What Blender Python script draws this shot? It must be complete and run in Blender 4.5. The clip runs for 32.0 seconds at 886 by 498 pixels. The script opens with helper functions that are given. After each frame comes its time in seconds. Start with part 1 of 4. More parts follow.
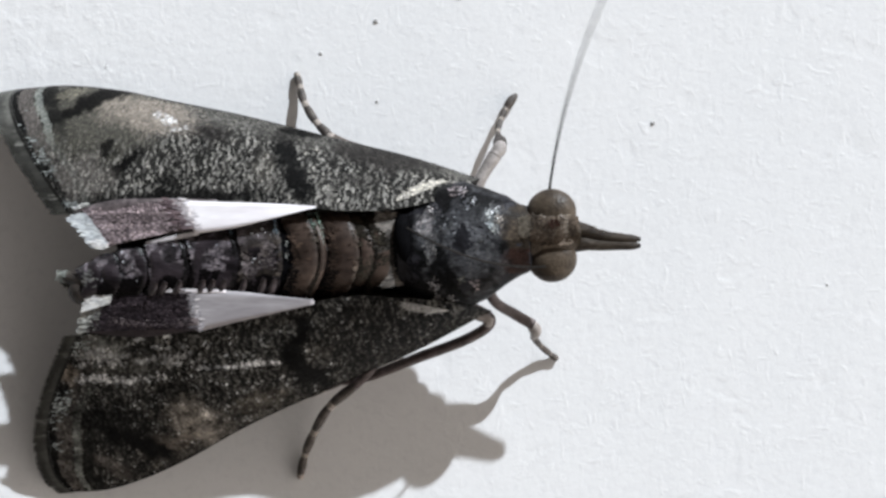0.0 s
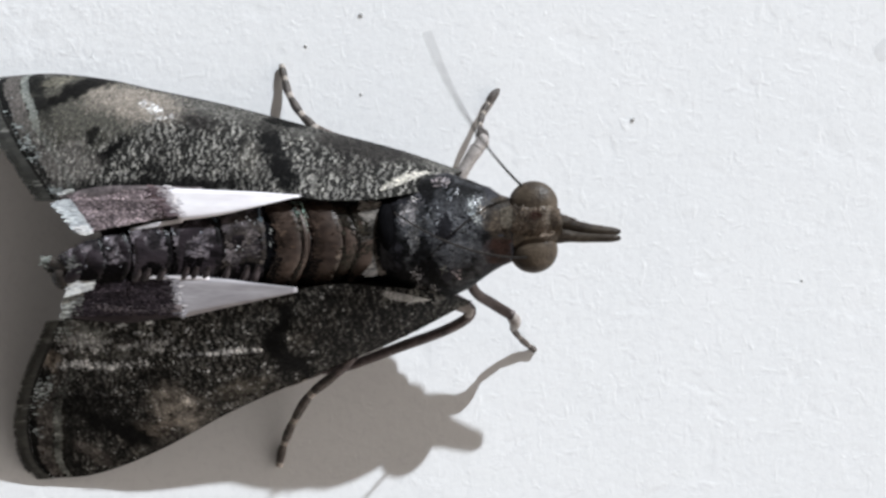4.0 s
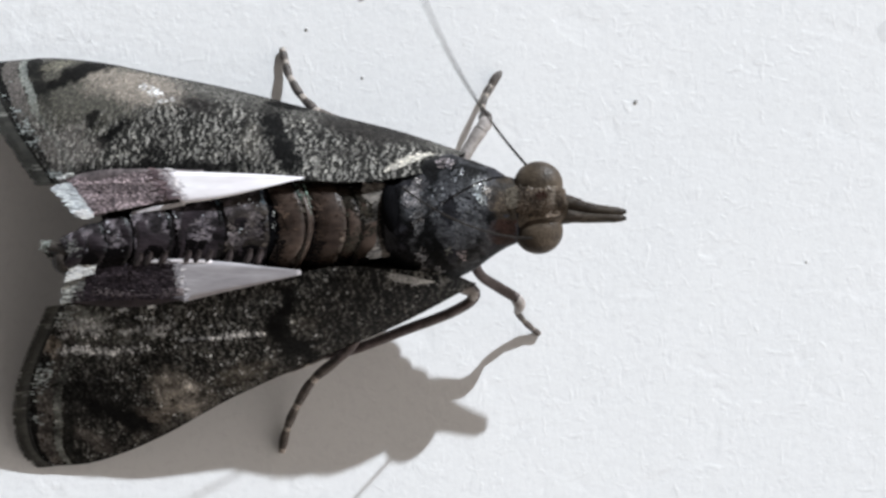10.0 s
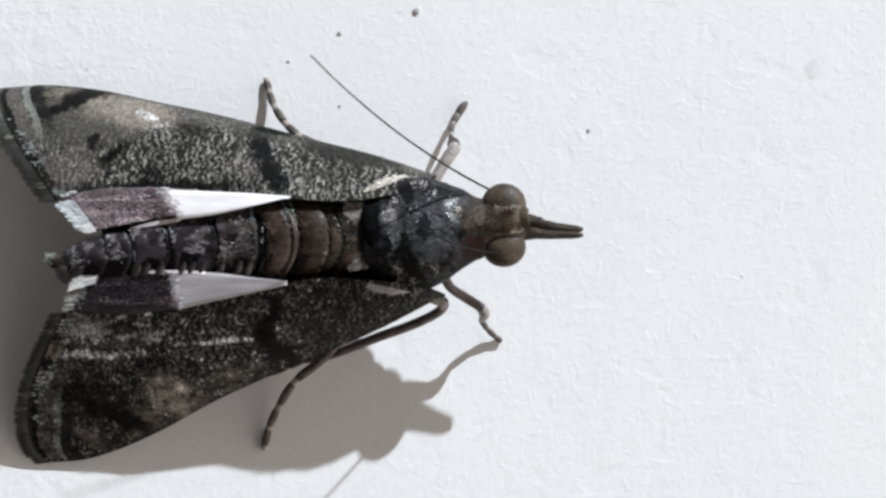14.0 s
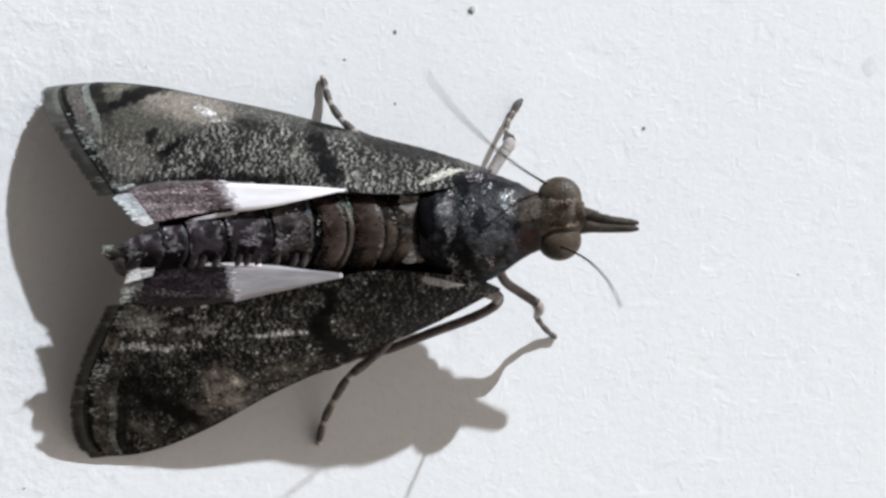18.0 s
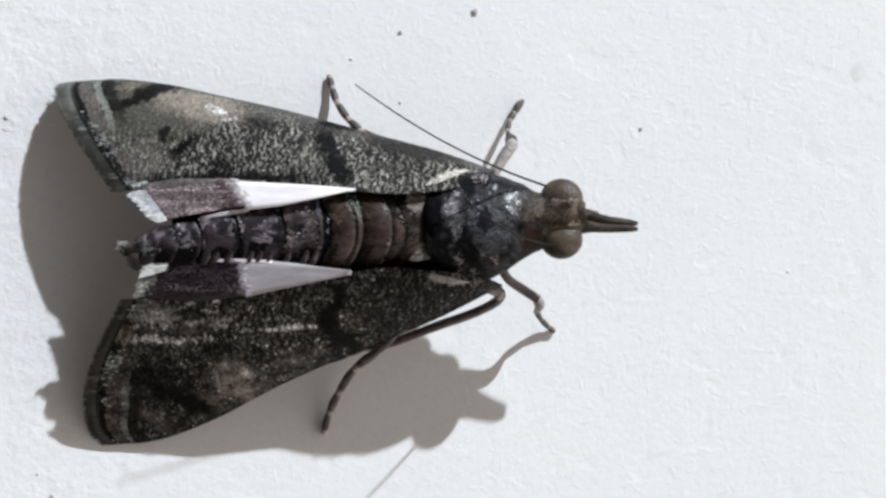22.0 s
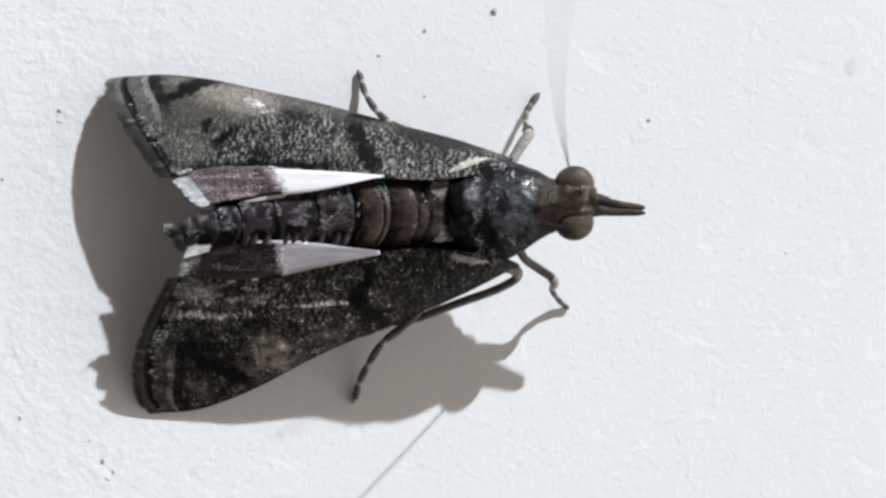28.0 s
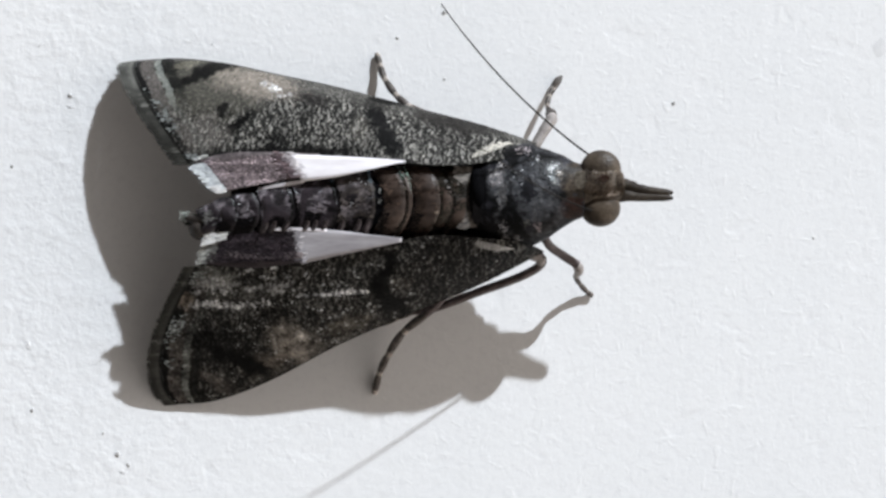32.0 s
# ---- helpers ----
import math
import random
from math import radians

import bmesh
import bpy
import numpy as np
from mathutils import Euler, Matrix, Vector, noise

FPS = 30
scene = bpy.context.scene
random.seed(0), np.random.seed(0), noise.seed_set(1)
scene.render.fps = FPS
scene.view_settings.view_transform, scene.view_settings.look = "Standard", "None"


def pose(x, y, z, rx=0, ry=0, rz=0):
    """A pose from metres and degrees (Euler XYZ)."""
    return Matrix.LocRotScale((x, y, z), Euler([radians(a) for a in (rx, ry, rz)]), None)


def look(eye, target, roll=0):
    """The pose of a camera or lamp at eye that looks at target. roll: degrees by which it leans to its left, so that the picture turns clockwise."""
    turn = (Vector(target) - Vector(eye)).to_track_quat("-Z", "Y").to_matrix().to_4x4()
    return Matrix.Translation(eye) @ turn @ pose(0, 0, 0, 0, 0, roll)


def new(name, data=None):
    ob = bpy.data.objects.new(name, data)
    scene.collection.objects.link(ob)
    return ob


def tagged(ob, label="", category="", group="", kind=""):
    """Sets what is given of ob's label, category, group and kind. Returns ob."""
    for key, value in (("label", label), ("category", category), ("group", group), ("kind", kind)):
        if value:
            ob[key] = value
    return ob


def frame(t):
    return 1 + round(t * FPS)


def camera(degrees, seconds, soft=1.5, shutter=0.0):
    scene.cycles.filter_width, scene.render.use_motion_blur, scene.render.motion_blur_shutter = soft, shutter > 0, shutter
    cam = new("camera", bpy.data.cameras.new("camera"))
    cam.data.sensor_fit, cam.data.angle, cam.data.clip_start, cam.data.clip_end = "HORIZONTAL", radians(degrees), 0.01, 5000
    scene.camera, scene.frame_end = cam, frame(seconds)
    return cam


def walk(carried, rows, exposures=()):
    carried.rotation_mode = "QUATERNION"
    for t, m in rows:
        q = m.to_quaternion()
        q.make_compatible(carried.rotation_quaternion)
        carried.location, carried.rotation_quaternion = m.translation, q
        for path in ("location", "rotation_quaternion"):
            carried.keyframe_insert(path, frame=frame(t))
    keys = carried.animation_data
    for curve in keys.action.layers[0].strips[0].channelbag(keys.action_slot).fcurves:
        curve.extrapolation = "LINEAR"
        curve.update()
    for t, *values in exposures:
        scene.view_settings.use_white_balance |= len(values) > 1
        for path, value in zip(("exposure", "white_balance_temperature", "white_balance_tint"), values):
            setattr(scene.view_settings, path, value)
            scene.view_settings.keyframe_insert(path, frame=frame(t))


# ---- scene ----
cam = camera(30, 32.0, soft=2.8, shutter=0.5)
walk(cam, [
    (0, pose(0.002380, -0.000773, 0.026781, 1.479, 5.865, -0.446)),
    (0.5, pose(0.002248, -0.000707, 0.027248, 1.155, 5.166, -0.190)),
    (1, pose(0.002003, -0.000817, 0.027225, 1.377, 4.570, -0.023)),
    (1.5, pose(0.002011, -0.000955, 0.027172, 1.692, 4.536, 0.068)),
    (2, pose(0.002057, -0.000840, 0.027207, 1.422, 4.536, 0.127)),
    (2.5, pose(0.002063, -0.001040, 0.027136, 1.835, 4.520, 0.151)),
    (3, pose(0.001987, -0.001152, 0.027087, 2.104, 4.352, 0.297)),
    (3.5, pose(0.002027, -0.001168, 0.027118, 2.095, 4.405, 0.291)),
    (5.5, pose(0.002189, -0.001400, 0.027045, 2.521, 4.715, 0.402)),
    (6, pose(0.002158, -0.001461, 0.027088, 2.529, 4.648, 0.157)),
    (6.5, pose(0.002130, -0.001507, 0.027090, 2.570, 4.586, 0.134)),
    (7, pose(0.002096, -0.001440, 0.027090, 2.383, 4.512, 0.126)),
    (7.5, pose(0.002131, -0.001386, 0.027094, 2.202, 4.572, 0.129)),
    (8, pose(0.002043, -0.001510, 0.027064, 2.388, 4.432, -0.039)),
    (8.5, pose(0.002013, -0.001525, 0.027059, 2.370, 4.381, -0.017)),
    (9, pose(0.001917, -0.001626, 0.027018, 2.561, 4.220, 0.054)),
    (9.5, pose(0.001784, -0.001633, 0.026977, 2.563, 3.971, 0.124)),
    (10, pose(0.001679, -0.001660, 0.026953, 2.543, 3.776, -0.011)),
    (10.5, pose(0.001806, -0.001851, 0.027160, 2.807, 3.899, -0.158)),
    (11, pose(0.001918, -0.001874, 0.027479, 2.688, 3.939, -0.403)),
    (11.5, pose(0.001876, -0.001955, 0.027683, 2.902, 3.692, -0.220)),
    (12, pose(0.001693, -0.002006, 0.027997, 3.022, 3.125, -0.333)),
    (12.5, pose(0.001662, -0.001987, 0.028250, 3.102, 2.901, -0.371)),
    (13, pose(0.001372, -0.002007, 0.028572, 3.306, 2.148, -0.220)),
    (13.5, pose(0.001188, -0.001906, 0.028919, 3.194, 1.634, -0.135)),
    (14, pose(0.000794, -0.002019, 0.029550, 3.516, 0.689, 0.141)),
    (14.5, pose(0.000964, -0.002105, 0.029830, 3.809, 1.063, 0.649)),
    (16.5, pose(0.000915, -0.002792, 0.029531, 4.936, 2.138, 0.006)),
    (17, pose(0.000601, -0.002941, 0.029288, 5.290, 1.822, 0.216)),
    (17.5, pose(0.000279, -0.002892, 0.029457, 5.188, 1.329, 0.454)),
    (18, pose(0.000662, -0.002943, 0.029503, 5.192, 2.305, 0.497)),
    (18.5, pose(0.000759, -0.002444, 0.029798, 3.964, 2.606, 0.129)),
    (19, pose(0.000360, -0.002296, 0.029992, 3.587, 1.890, 0.038)),
    (19.5, pose(0.000195, -0.002236, 0.030080, 3.478, 1.638, 0.144)),
    (20, pose(0.000118, -0.002287, 0.030230, 3.568, 1.424, 0.372)),
    (20.5, pose(0.000437, -0.002448, 0.030422, 3.587, 1.992, -0.456)),
    (21, pose(0.000313, -0.002440, 0.030445, 3.631, 1.779, -0.277)),
    (21.5, pose(-0.000177, -0.002501, 0.030529, 3.897, 0.768, 0.302)),
    (22, pose(-0.000255, -0.002328, 0.030544, 3.719, 0.587, 0.774)),
    (22.5, pose(-0.000118, -0.002338, 0.030702, 3.606, 0.789, 0.562)),
    (23, pose(-0.000172, -0.002444, 0.030944, 3.733, 0.688, 0.637)),
    (23.5, pose(-0.000215, -0.002514, 0.031176, 3.756, 0.699, 0.600)),
    (24, pose(-0.000240, -0.002555, 0.031358, 3.792, 0.783, 0.744)),
    (24.5, pose(-0.000178, -0.002615, 0.031701, 3.750, 0.925, 0.631)),
    (25, pose(-0.000178, -0.002599, 0.031983, 3.654, 0.990, 0.821)),
    (25.5, pose(-0.000206, -0.002861, 0.032282, 3.995, 0.986, 0.725)),
    (27.5, pose(-0.000334, -0.002742, 0.032853, 3.655, 1.062, 1.051)),
    (28, pose(-0.000205, -0.002715, 0.032867, 3.531, 1.378, 0.793)),
    (28.5, pose(-0.000460, -0.002529, 0.032710, 3.255, 1.084, 1.114)),
    (29, pose(-0.000622, -0.002578, 0.032476, 3.347, 0.970, 1.227)),
    (29.5, pose(-0.000935, -0.002709, 0.032348, 3.551, 0.531, 1.363)),
    (30, pose(-0.000723, -0.002708, 0.032103, 3.498, 1.043, 1.116)),
    (30.5, pose(-0.000743, -0.002950, 0.032025, 3.752, 1.098, 0.620)),
    (31, pose(-0.000791, -0.003108, 0.031935, 3.966, 1.066, 0.405)),
    (31.5, pose(-0.000960, -0.003024, 0.031938, 3.799, 0.811, 0.466)),
    (32, pose(-0.000977, -0.002647, 0.032180, 3.009, 0.783, 0.501)),
])

# ---- light ----
world = bpy.data.worlds.new("room_light")
scene.world = world
world.use_nodes = True
bg = world.node_tree.nodes["Background"]
bg.inputs[0].default_value = (1.0, 0.905, 0.83, 1)
# the room is brighter on its +x side
wn, wl = world.node_tree.nodes, world.node_tree.links


def world_math(op, a, b=None, c=None):
    k = wn.new("ShaderNodeMath")
    k.operation = op
    for sock, v in zip(k.inputs, (a, b, c)):
        if isinstance(v, bpy.types.NodeSocket):
            wl.new(v, sock)
        elif v is not None:
            sock.default_value = v
    return k.outputs["Value"]


wc, wd, wz = wn.new("ShaderNodeTexCoord"), wn.new("ShaderNodeVectorMath"), wn.new("ShaderNodeSeparateXYZ")
wd.operation = "DOT_PRODUCT"
wd.inputs[1].default_value = (0.97, -0.25, 0.0)
wl.new(wc.outputs["Generated"], wd.inputs[0])
wl.new(wc.outputs["Generated"], wz.inputs[0])
side = world_math("MAXIMUM", wd.outputs["Value"], 0.0)
low = world_math("SUBTRACT", 1.0, world_math("MAXIMUM", wz.outputs["Z"], 0.0))
far = world_math("MAXIMUM", world_math("MULTIPLY", wd.outputs["Value"], -1.0), 0.0)
room = world_math("MULTIPLY_ADD", world_math("MULTIPLY", far, low), 0.55, 0.02)
wl.new(world_math("MULTIPLY_ADD", world_math("MULTIPLY", side, world_math("POWER", low, 1.4)), 4.1, room), bg.inputs[1])
sun = new("key_light", bpy.data.lights.new("key_light", "SUN"))
sun.data.energy, sun.data.angle, sun.data.color = 5.5, radians(0.9), (0.882, 0.944, 1.015)
sun.matrix_world = look((1.14, 1.71, 1.0), (0, 0, 0))

MM = 0.001


# ---- materials ----
def material(name, rough=0.6, metal=0.0, spec=0.4):
    m = bpy.data.materials.new(name)
    m.use_nodes = True
    b = m.node_tree.nodes["Principled BSDF"]
    b.inputs["Roughness"].default_value, b.inputs["Metallic"].default_value = rough, metal
    b.inputs["Specular IOR Level"].default_value = spec
    return m, m.node_tree.nodes, m.node_tree.links, b


def coords(n, l, scale=(1, 1, 1)):
    """Object coordinates in millimetres, stretched by scale."""
    tc, mp = n.new("ShaderNodeTexCoord"), n.new("ShaderNodeMapping")
    mp.inputs["Scale"].default_value = [1000 * s for s in scale]
    l.new(tc.outputs["Object"], mp.inputs["Vector"])
    return mp.outputs["Vector"]


def noise_tex(n, l, vec, scale, detail=3, rough=0.55, dist=0.0):
    t = n.new("ShaderNodeTexNoise")
    t.inputs["Scale"].default_value, t.inputs["Detail"].default_value = scale, detail
    t.inputs["Roughness"].default_value, t.inputs["Distortion"].default_value = rough, dist
    l.new(vec, t.inputs["Vector"])
    return t.outputs["Fac"]


def ramp(n, l, fac, stops):
    r = n.new("ShaderNodeValToRGB")
    el = r.color_ramp.elements
    while len(el) < len(stops):
        el.new(0.5)
    for e, (p, c) in zip(el, stops):
        e.position, e.color = p, (*c, 1)
    l.new(fac, r.inputs["Fac"])
    return r.outputs["Color"]


def mix(n, l, a, b, fac=1.0, mode="MULTIPLY"):
    x = n.new("ShaderNodeMix")
    x.data_type, x.blend_type = "RGBA", mode
    for sock, v in ((x.inputs["Factor"], fac), (x.inputs["A"], a), (x.inputs["B"], b)):
        if isinstance(v, bpy.types.NodeSocket):
            l.new(v, sock)
        else:
            sock.default_value = v if isinstance(v, float) else (*v, 1)
    return x.outputs["Result"]


def bump(n, l, b, fac, mm, strength=1.0, after=None):
    k = n.new("ShaderNodeBump")
    k.inputs["Distance"].default_value, k.inputs["Strength"].default_value = mm * MM, strength
    l.new(fac, k.inputs["Height"])
    if after:
        l.new(after, k.inputs["Normal"])
    l.new(k.outputs["Normal"], b.inputs["Normal"])
    return k.outputs["Normal"]


def mottled(name, dark, light, scale, rough=0.6, spec=0.4, bump_mm=0.01, stretch=(1, 1, 1), metal=0.0, grain=0.35):
    m, n, l, b = material(name, rough, metal, spec)
    v = coords(n, l, stretch)
    coarse, fine = noise_tex(n, l, v, scale, 3), noise_tex(n, l, v, scale * 5, 4)
    c = ramp(n, l, coarse, [(0.3, dark), (0.7, light)])
    c = mix(n, l, c, ramp(n, l, fine, [(0.3, (1 - grain,) * 3), (0.7, (1 + 0.55 * grain,) * 3)]))
    l.new(c, b.inputs["Base Color"])
    bump(n, l, b, fine, bump_mm)
    return m


def scale_material(name, rough, spec, vary):
    """Wing and body scales: the colour that each scale carries, varied scale by scale."""
    m, n, l, b = material(name, rough, 0.0, spec)
    at, geo = n.new("ShaderNodeAttribute"), n.new("ShaderNodeNewGeometry")
    at.attribute_name = "tint"
    tone = ramp(n, l, geo.outputs["Random Per Island"], [(0.0, (1 - vary, 1 - vary, 1 - 0.95 * vary)), (0.6, (1.0, 1.0, 1.0)), (1.0, (1 + 1.2 * vary, 1 + 1.15 * vary, 1 + vary))])
    l.new(mix(n, l, at.outputs["Color"], tone), b.inputs["Base Color"])
    v = coords(n, l)
    bump(n, l, b, noise_tex(n, l, v, 30, 2), 0.006)
    return m


def paint_material():
    """White matt paint over a fibrous, slightly lumpy ground."""
    m, n, l, b = material("white_paint", 0.7, 0.0, 0.25)
    v = coords(n, l)
    vf = coords(n, l, (1.0, 0.45, 1.0))
    big = noise_tex(n, l, v, 0.16, 3)
    mid = noise_tex(n, l, v, 1.6, 4, 0.6)
    fine = noise_tex(n, l, v, 7.0, 5, 0.62, 0.6)
    fibre = noise_tex(n, l, vf, 4.0, 3, 0.5, 2.2)
    c = ramp(n, l, big, [(0.3, (0.79, 0.80, 0.81)), (0.7, (0.83, 0.835, 0.84))])
    c = mix(n, l, c, ramp(n, l, fine, [(0.25, (0.93, 0.93, 0.935)), (0.5, (1.0, 1.0, 1.0))]))
    l.new(c, b.inputs["Base Color"])
    # uneven dried paint, thicker on the -x side
    crust = ramp(n, l, noise_tex(n, l, v, 2.4, 4, 0.6, 0.2), [(0.42, (0, 0, 0)), (0.8, (1, 1, 1))])
    sep = n.new("ShaderNodeSeparateXYZ")
    l.new(v, sep.inputs["Vector"])
    reach = n.new("ShaderNodeMapRange")
    for key, val in (("From Min", -3.0), ("From Max", -9.0), ("To Min", 0.12), ("To Max", 1.0)):
        reach.inputs[key].default_value = val
    l.new(sep.outputs["X"], reach.inputs["Value"])
    part_of = n.new("ShaderNodeMath")
    part_of.operation = "MULTIPLY"
    l.new(crust, part_of.inputs[0])
    l.new(reach.outputs["Result"], part_of.inputs[1])
    lumps = part_of.outputs["Value"]
    # sparse raised fibres in two directions, and shallow dents
    strands = None
    for turn, stretch, size in ((0.6, (1.0, 0.55, 1.0), 4.2), (-0.7, (0.6, 1.0, 1.0), 5.0)):
        mp = n.new("ShaderNodeMapping")
        mp.inputs["Rotation"].default_value = (0, 0, turn)
        l.new(coords(n, l, stretch), mp.inputs["Vector"])
        strand = ramp(n, l, noise_tex(n, l, mp.outputs["Vector"], size, 3, 0.6, 0.7), [(0.58, (0, 0, 0)), (0.76, (1, 1, 1))])
        strands = strand if strands is None else mix(n, l, strands, strand, 1.0, "LIGHTEN")
    dents = ramp(n, l, noise_tex(n, l, v, 1.1, 2, 0.5, 0.4), [(0.28, (0, 0, 0)), (0.4, (1, 1, 1))])
    k = bump(n, l, b, mid, 0.035, 0.26)
    k = bump(n, l, b, fibre, 0.006, 0.2, k)
    k = bump(n, l, b, strands, 0.008, 0.4, k)
    k = bump(n, l, b, dents, 0.02, 0.25, k)
    k = bump(n, l, b, lumps, 0.06, 0.21, k)
    bump(n, l, b, fine, 0.008, 0.45, k)
    return m


PAINT = paint_material()
WING_SCALES = scale_material("wing_scales", 0.5, 0.05, 0.25)
BODY_SCALES = scale_material("body_scales", 0.36, 0.15, 0.4)
PEARL_SCALES = scale_material("pearl_body_scales", 0.25, 0.6, 0.5)
MEMBRANE = mottled("wing_membrane", (0.008, 0.0075, 0.007), (0.02, 0.019, 0.017), 4, 0.6, 0.05)
BODY = mottled("dark_cuticle", (0.010, 0.010, 0.012), (0.03, 0.03, 0.036), 3, 0.4, 0.15, 0.02)
SEGMENT_DARK = mottled("abdomen_dark", (0.005, 0.004, 0.005), (0.045, 0.036, 0.042), 3, 0.34, 0.25, 0.02, (0.5, 1.5, 1))
SEGMENT_BROWN = mottled("abdomen_brown", (0.016, 0.01, 0.008), (0.085, 0.06, 0.048), 2.2, 0.45, 0.3, 0.006, (0.6, 1.2, 1))
HEAD = mottled("head_fur", (0.045, 0.033, 0.023), (0.12, 0.094, 0.066), 5, 0.55, 0.4, 0.015)
PALP = mottled("palp_fur", (0.022, 0.017, 0.013), (0.075, 0.06, 0.045), 5, 0.55, 0.3, 0.01, (0.5, 1.5, 1))
LEG = mottled("leg_cuticle", (0.06, 0.048, 0.042), (0.15, 0.125, 0.11), 6, 0.5, 0.4, 0.01)
LEG_GREY = mottled("leg_grey", (0.17, 0.15, 0.14), (0.36, 0.335, 0.32), 5, 0.5, 0.35, 0.01, (1, 1, 1), 0.0, 0.2)
LEG_DARK = mottled("leg_purple_brown", (0.045, 0.034, 0.034), (0.12, 0.096, 0.094), 5, 0.5, 0.35, 0.01)
LEG_BLACK = mottled("leg_dark_band", (0.026, 0.021, 0.019), (0.11, 0.094, 0.084), 8, 0.5, 0.4, 0.01)
LEG_WHITE = mottled("leg_pale_band", (0.2, 0.175, 0.15), (0.46, 0.41, 0.37), 5, 0.55, 0.4, 0.01)
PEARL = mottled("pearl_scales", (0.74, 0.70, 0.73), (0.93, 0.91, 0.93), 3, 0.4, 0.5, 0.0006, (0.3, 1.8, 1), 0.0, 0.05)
PEARL_SHADED = mottled("shaded_pearl_scales", (0.28, 0.265, 0.28), (0.46, 0.44, 0.46), 4, 0.36, 0.5, 0.001, (0.25, 1.8, 1), 0.0, 0.12)
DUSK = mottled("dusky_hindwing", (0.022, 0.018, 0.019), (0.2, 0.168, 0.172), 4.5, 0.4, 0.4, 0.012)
FOLD_SHADED = mottled("shaded_fold", (0.012, 0.009, 0.011), (0.055, 0.043, 0.05), 7, 0.4, 0.4, 0.012, (0.5, 2.0, 1))
ANTENNA = mottled("antenna", (0.007, 0.006, 0.0055), (0.022, 0.02, 0.018), 6, 0.65, 0.06, 0.005)
GRIT = mottled("dark_grit", (0.36, 0.358, 0.36), (0.54, 0.53, 0.53), 8, 0.7, 0.3, 0.02)
GRIT_PALE = mottled("grey_grit", (0.70, 0.705, 0.715), (0.78, 0.785, 0.79), 1.5, 0.8, 0.3, 0.0005, (1, 1, 1), 0.0, 0.04)
GRIT_MID = mottled("mid_grit", (0.46, 0.46, 0.465), (0.6, 0.6, 0.6), 8, 0.7, 0.3, 0.02)
FLAKE = mottled("white_flake", (0.74, 0.75, 0.76), (0.84, 0.84, 0.85), 4, 0.6, 0.3, 0.02)


def eye_material():
    m, n, l, b = material("compound_eye", 0.42, 0.0, 0.22)
    v = coords(n, l)
    vor = n.new("ShaderNodeTexVoronoi")
    vor.inputs["Scale"].default_value = 26
    l.new(v, vor.inputs["Vector"])
    c = ramp(n, l, noise_tex(n, l, v, 3.0, 4), [(0.3, (0.016, 0.012, 0.009)), (0.7, (0.105, 0.082, 0.06))])
    l.new(c, b.inputs["Base Color"])
    bump(n, l, b, vor.outputs["Distance"], 0.006)
    return m


EYE = eye_material()
FLANK = mottled("flank_skin", (0.018, 0.014, 0.016), (0.075, 0.06, 0.066), 5, 0.4, 0.4, 0.01)
TAIL = mottled("tail_skin", (0.012, 0.01, 0.009), (0.045, 0.036, 0.03), 6, 0.5, 0.3, 0.02)
DEEP_BLACK = mottled("deep_black", (0.003, 0.003, 0.0035), (0.006, 0.006, 0.007), 6, 0.8, 0.02, 0.005)


# ---- mesh helpers (lengths in millimetres) ----
def link_mesh(name, verts, faces, mat, parent=None, label="", tints=None, smooth=True):
    me = bpy.data.meshes.new(name)
    me.from_pydata([(x * MM, y * MM, z * MM * (1 - 0.045 * min(1.0, max(0.0, -x - 0.6)))) for x, y, z in verts], [], faces)
    me.materials.append(mat)
    if smooth:
        me.polygons.foreach_set("use_smooth", [True] * len(me.polygons))
    if tints is not None:
        at = me.color_attributes.new("tint", "FLOAT_COLOR", "POINT")
        at.data.foreach_set("color", np.hstack([np.asarray(tints, float), np.ones((len(tints), 1))]).ravel())
    me.update()
    ob = new(name, me)
    ob.parent = parent
    if label:
        ob["label"] = label
    return ob


def tube(path, radii, sides=12, flat=1.0):
    """Rings round a path of points; radii one per point; flat squeezes them in height."""
    P = [Vector(p) for p in path]
    verts, faces = [], []
    for i, p in enumerate(P):
        d = (P[min(i + 1, len(P) - 1)] - P[max(i - 1, 0)]).normalized()
        side = d.cross(Vector((0, 0, 1)))
        side = side.normalized() if side.length > 1e-4 else Vector((0, 1, 0))
        up = side.cross(d)
        for k in range(sides):
            a = 2 * math.pi * k / sides
            verts.append(tuple(p + side * radii[i] * math.cos(a) + up * radii[i] * flat * math.sin(a)))
    for i in range(len(P) - 1):
        for k in range(sides):
            j = (k + 1) % sides
            faces.append((i * sides + k, i * sides + j, (i + 1) * sides + j, (i + 1) * sides + k))
    faces.append(tuple(range(sides)))
    faces.append(tuple(reversed(range((len(P) - 1) * sides, len(P) * sides))))
    return verts, faces


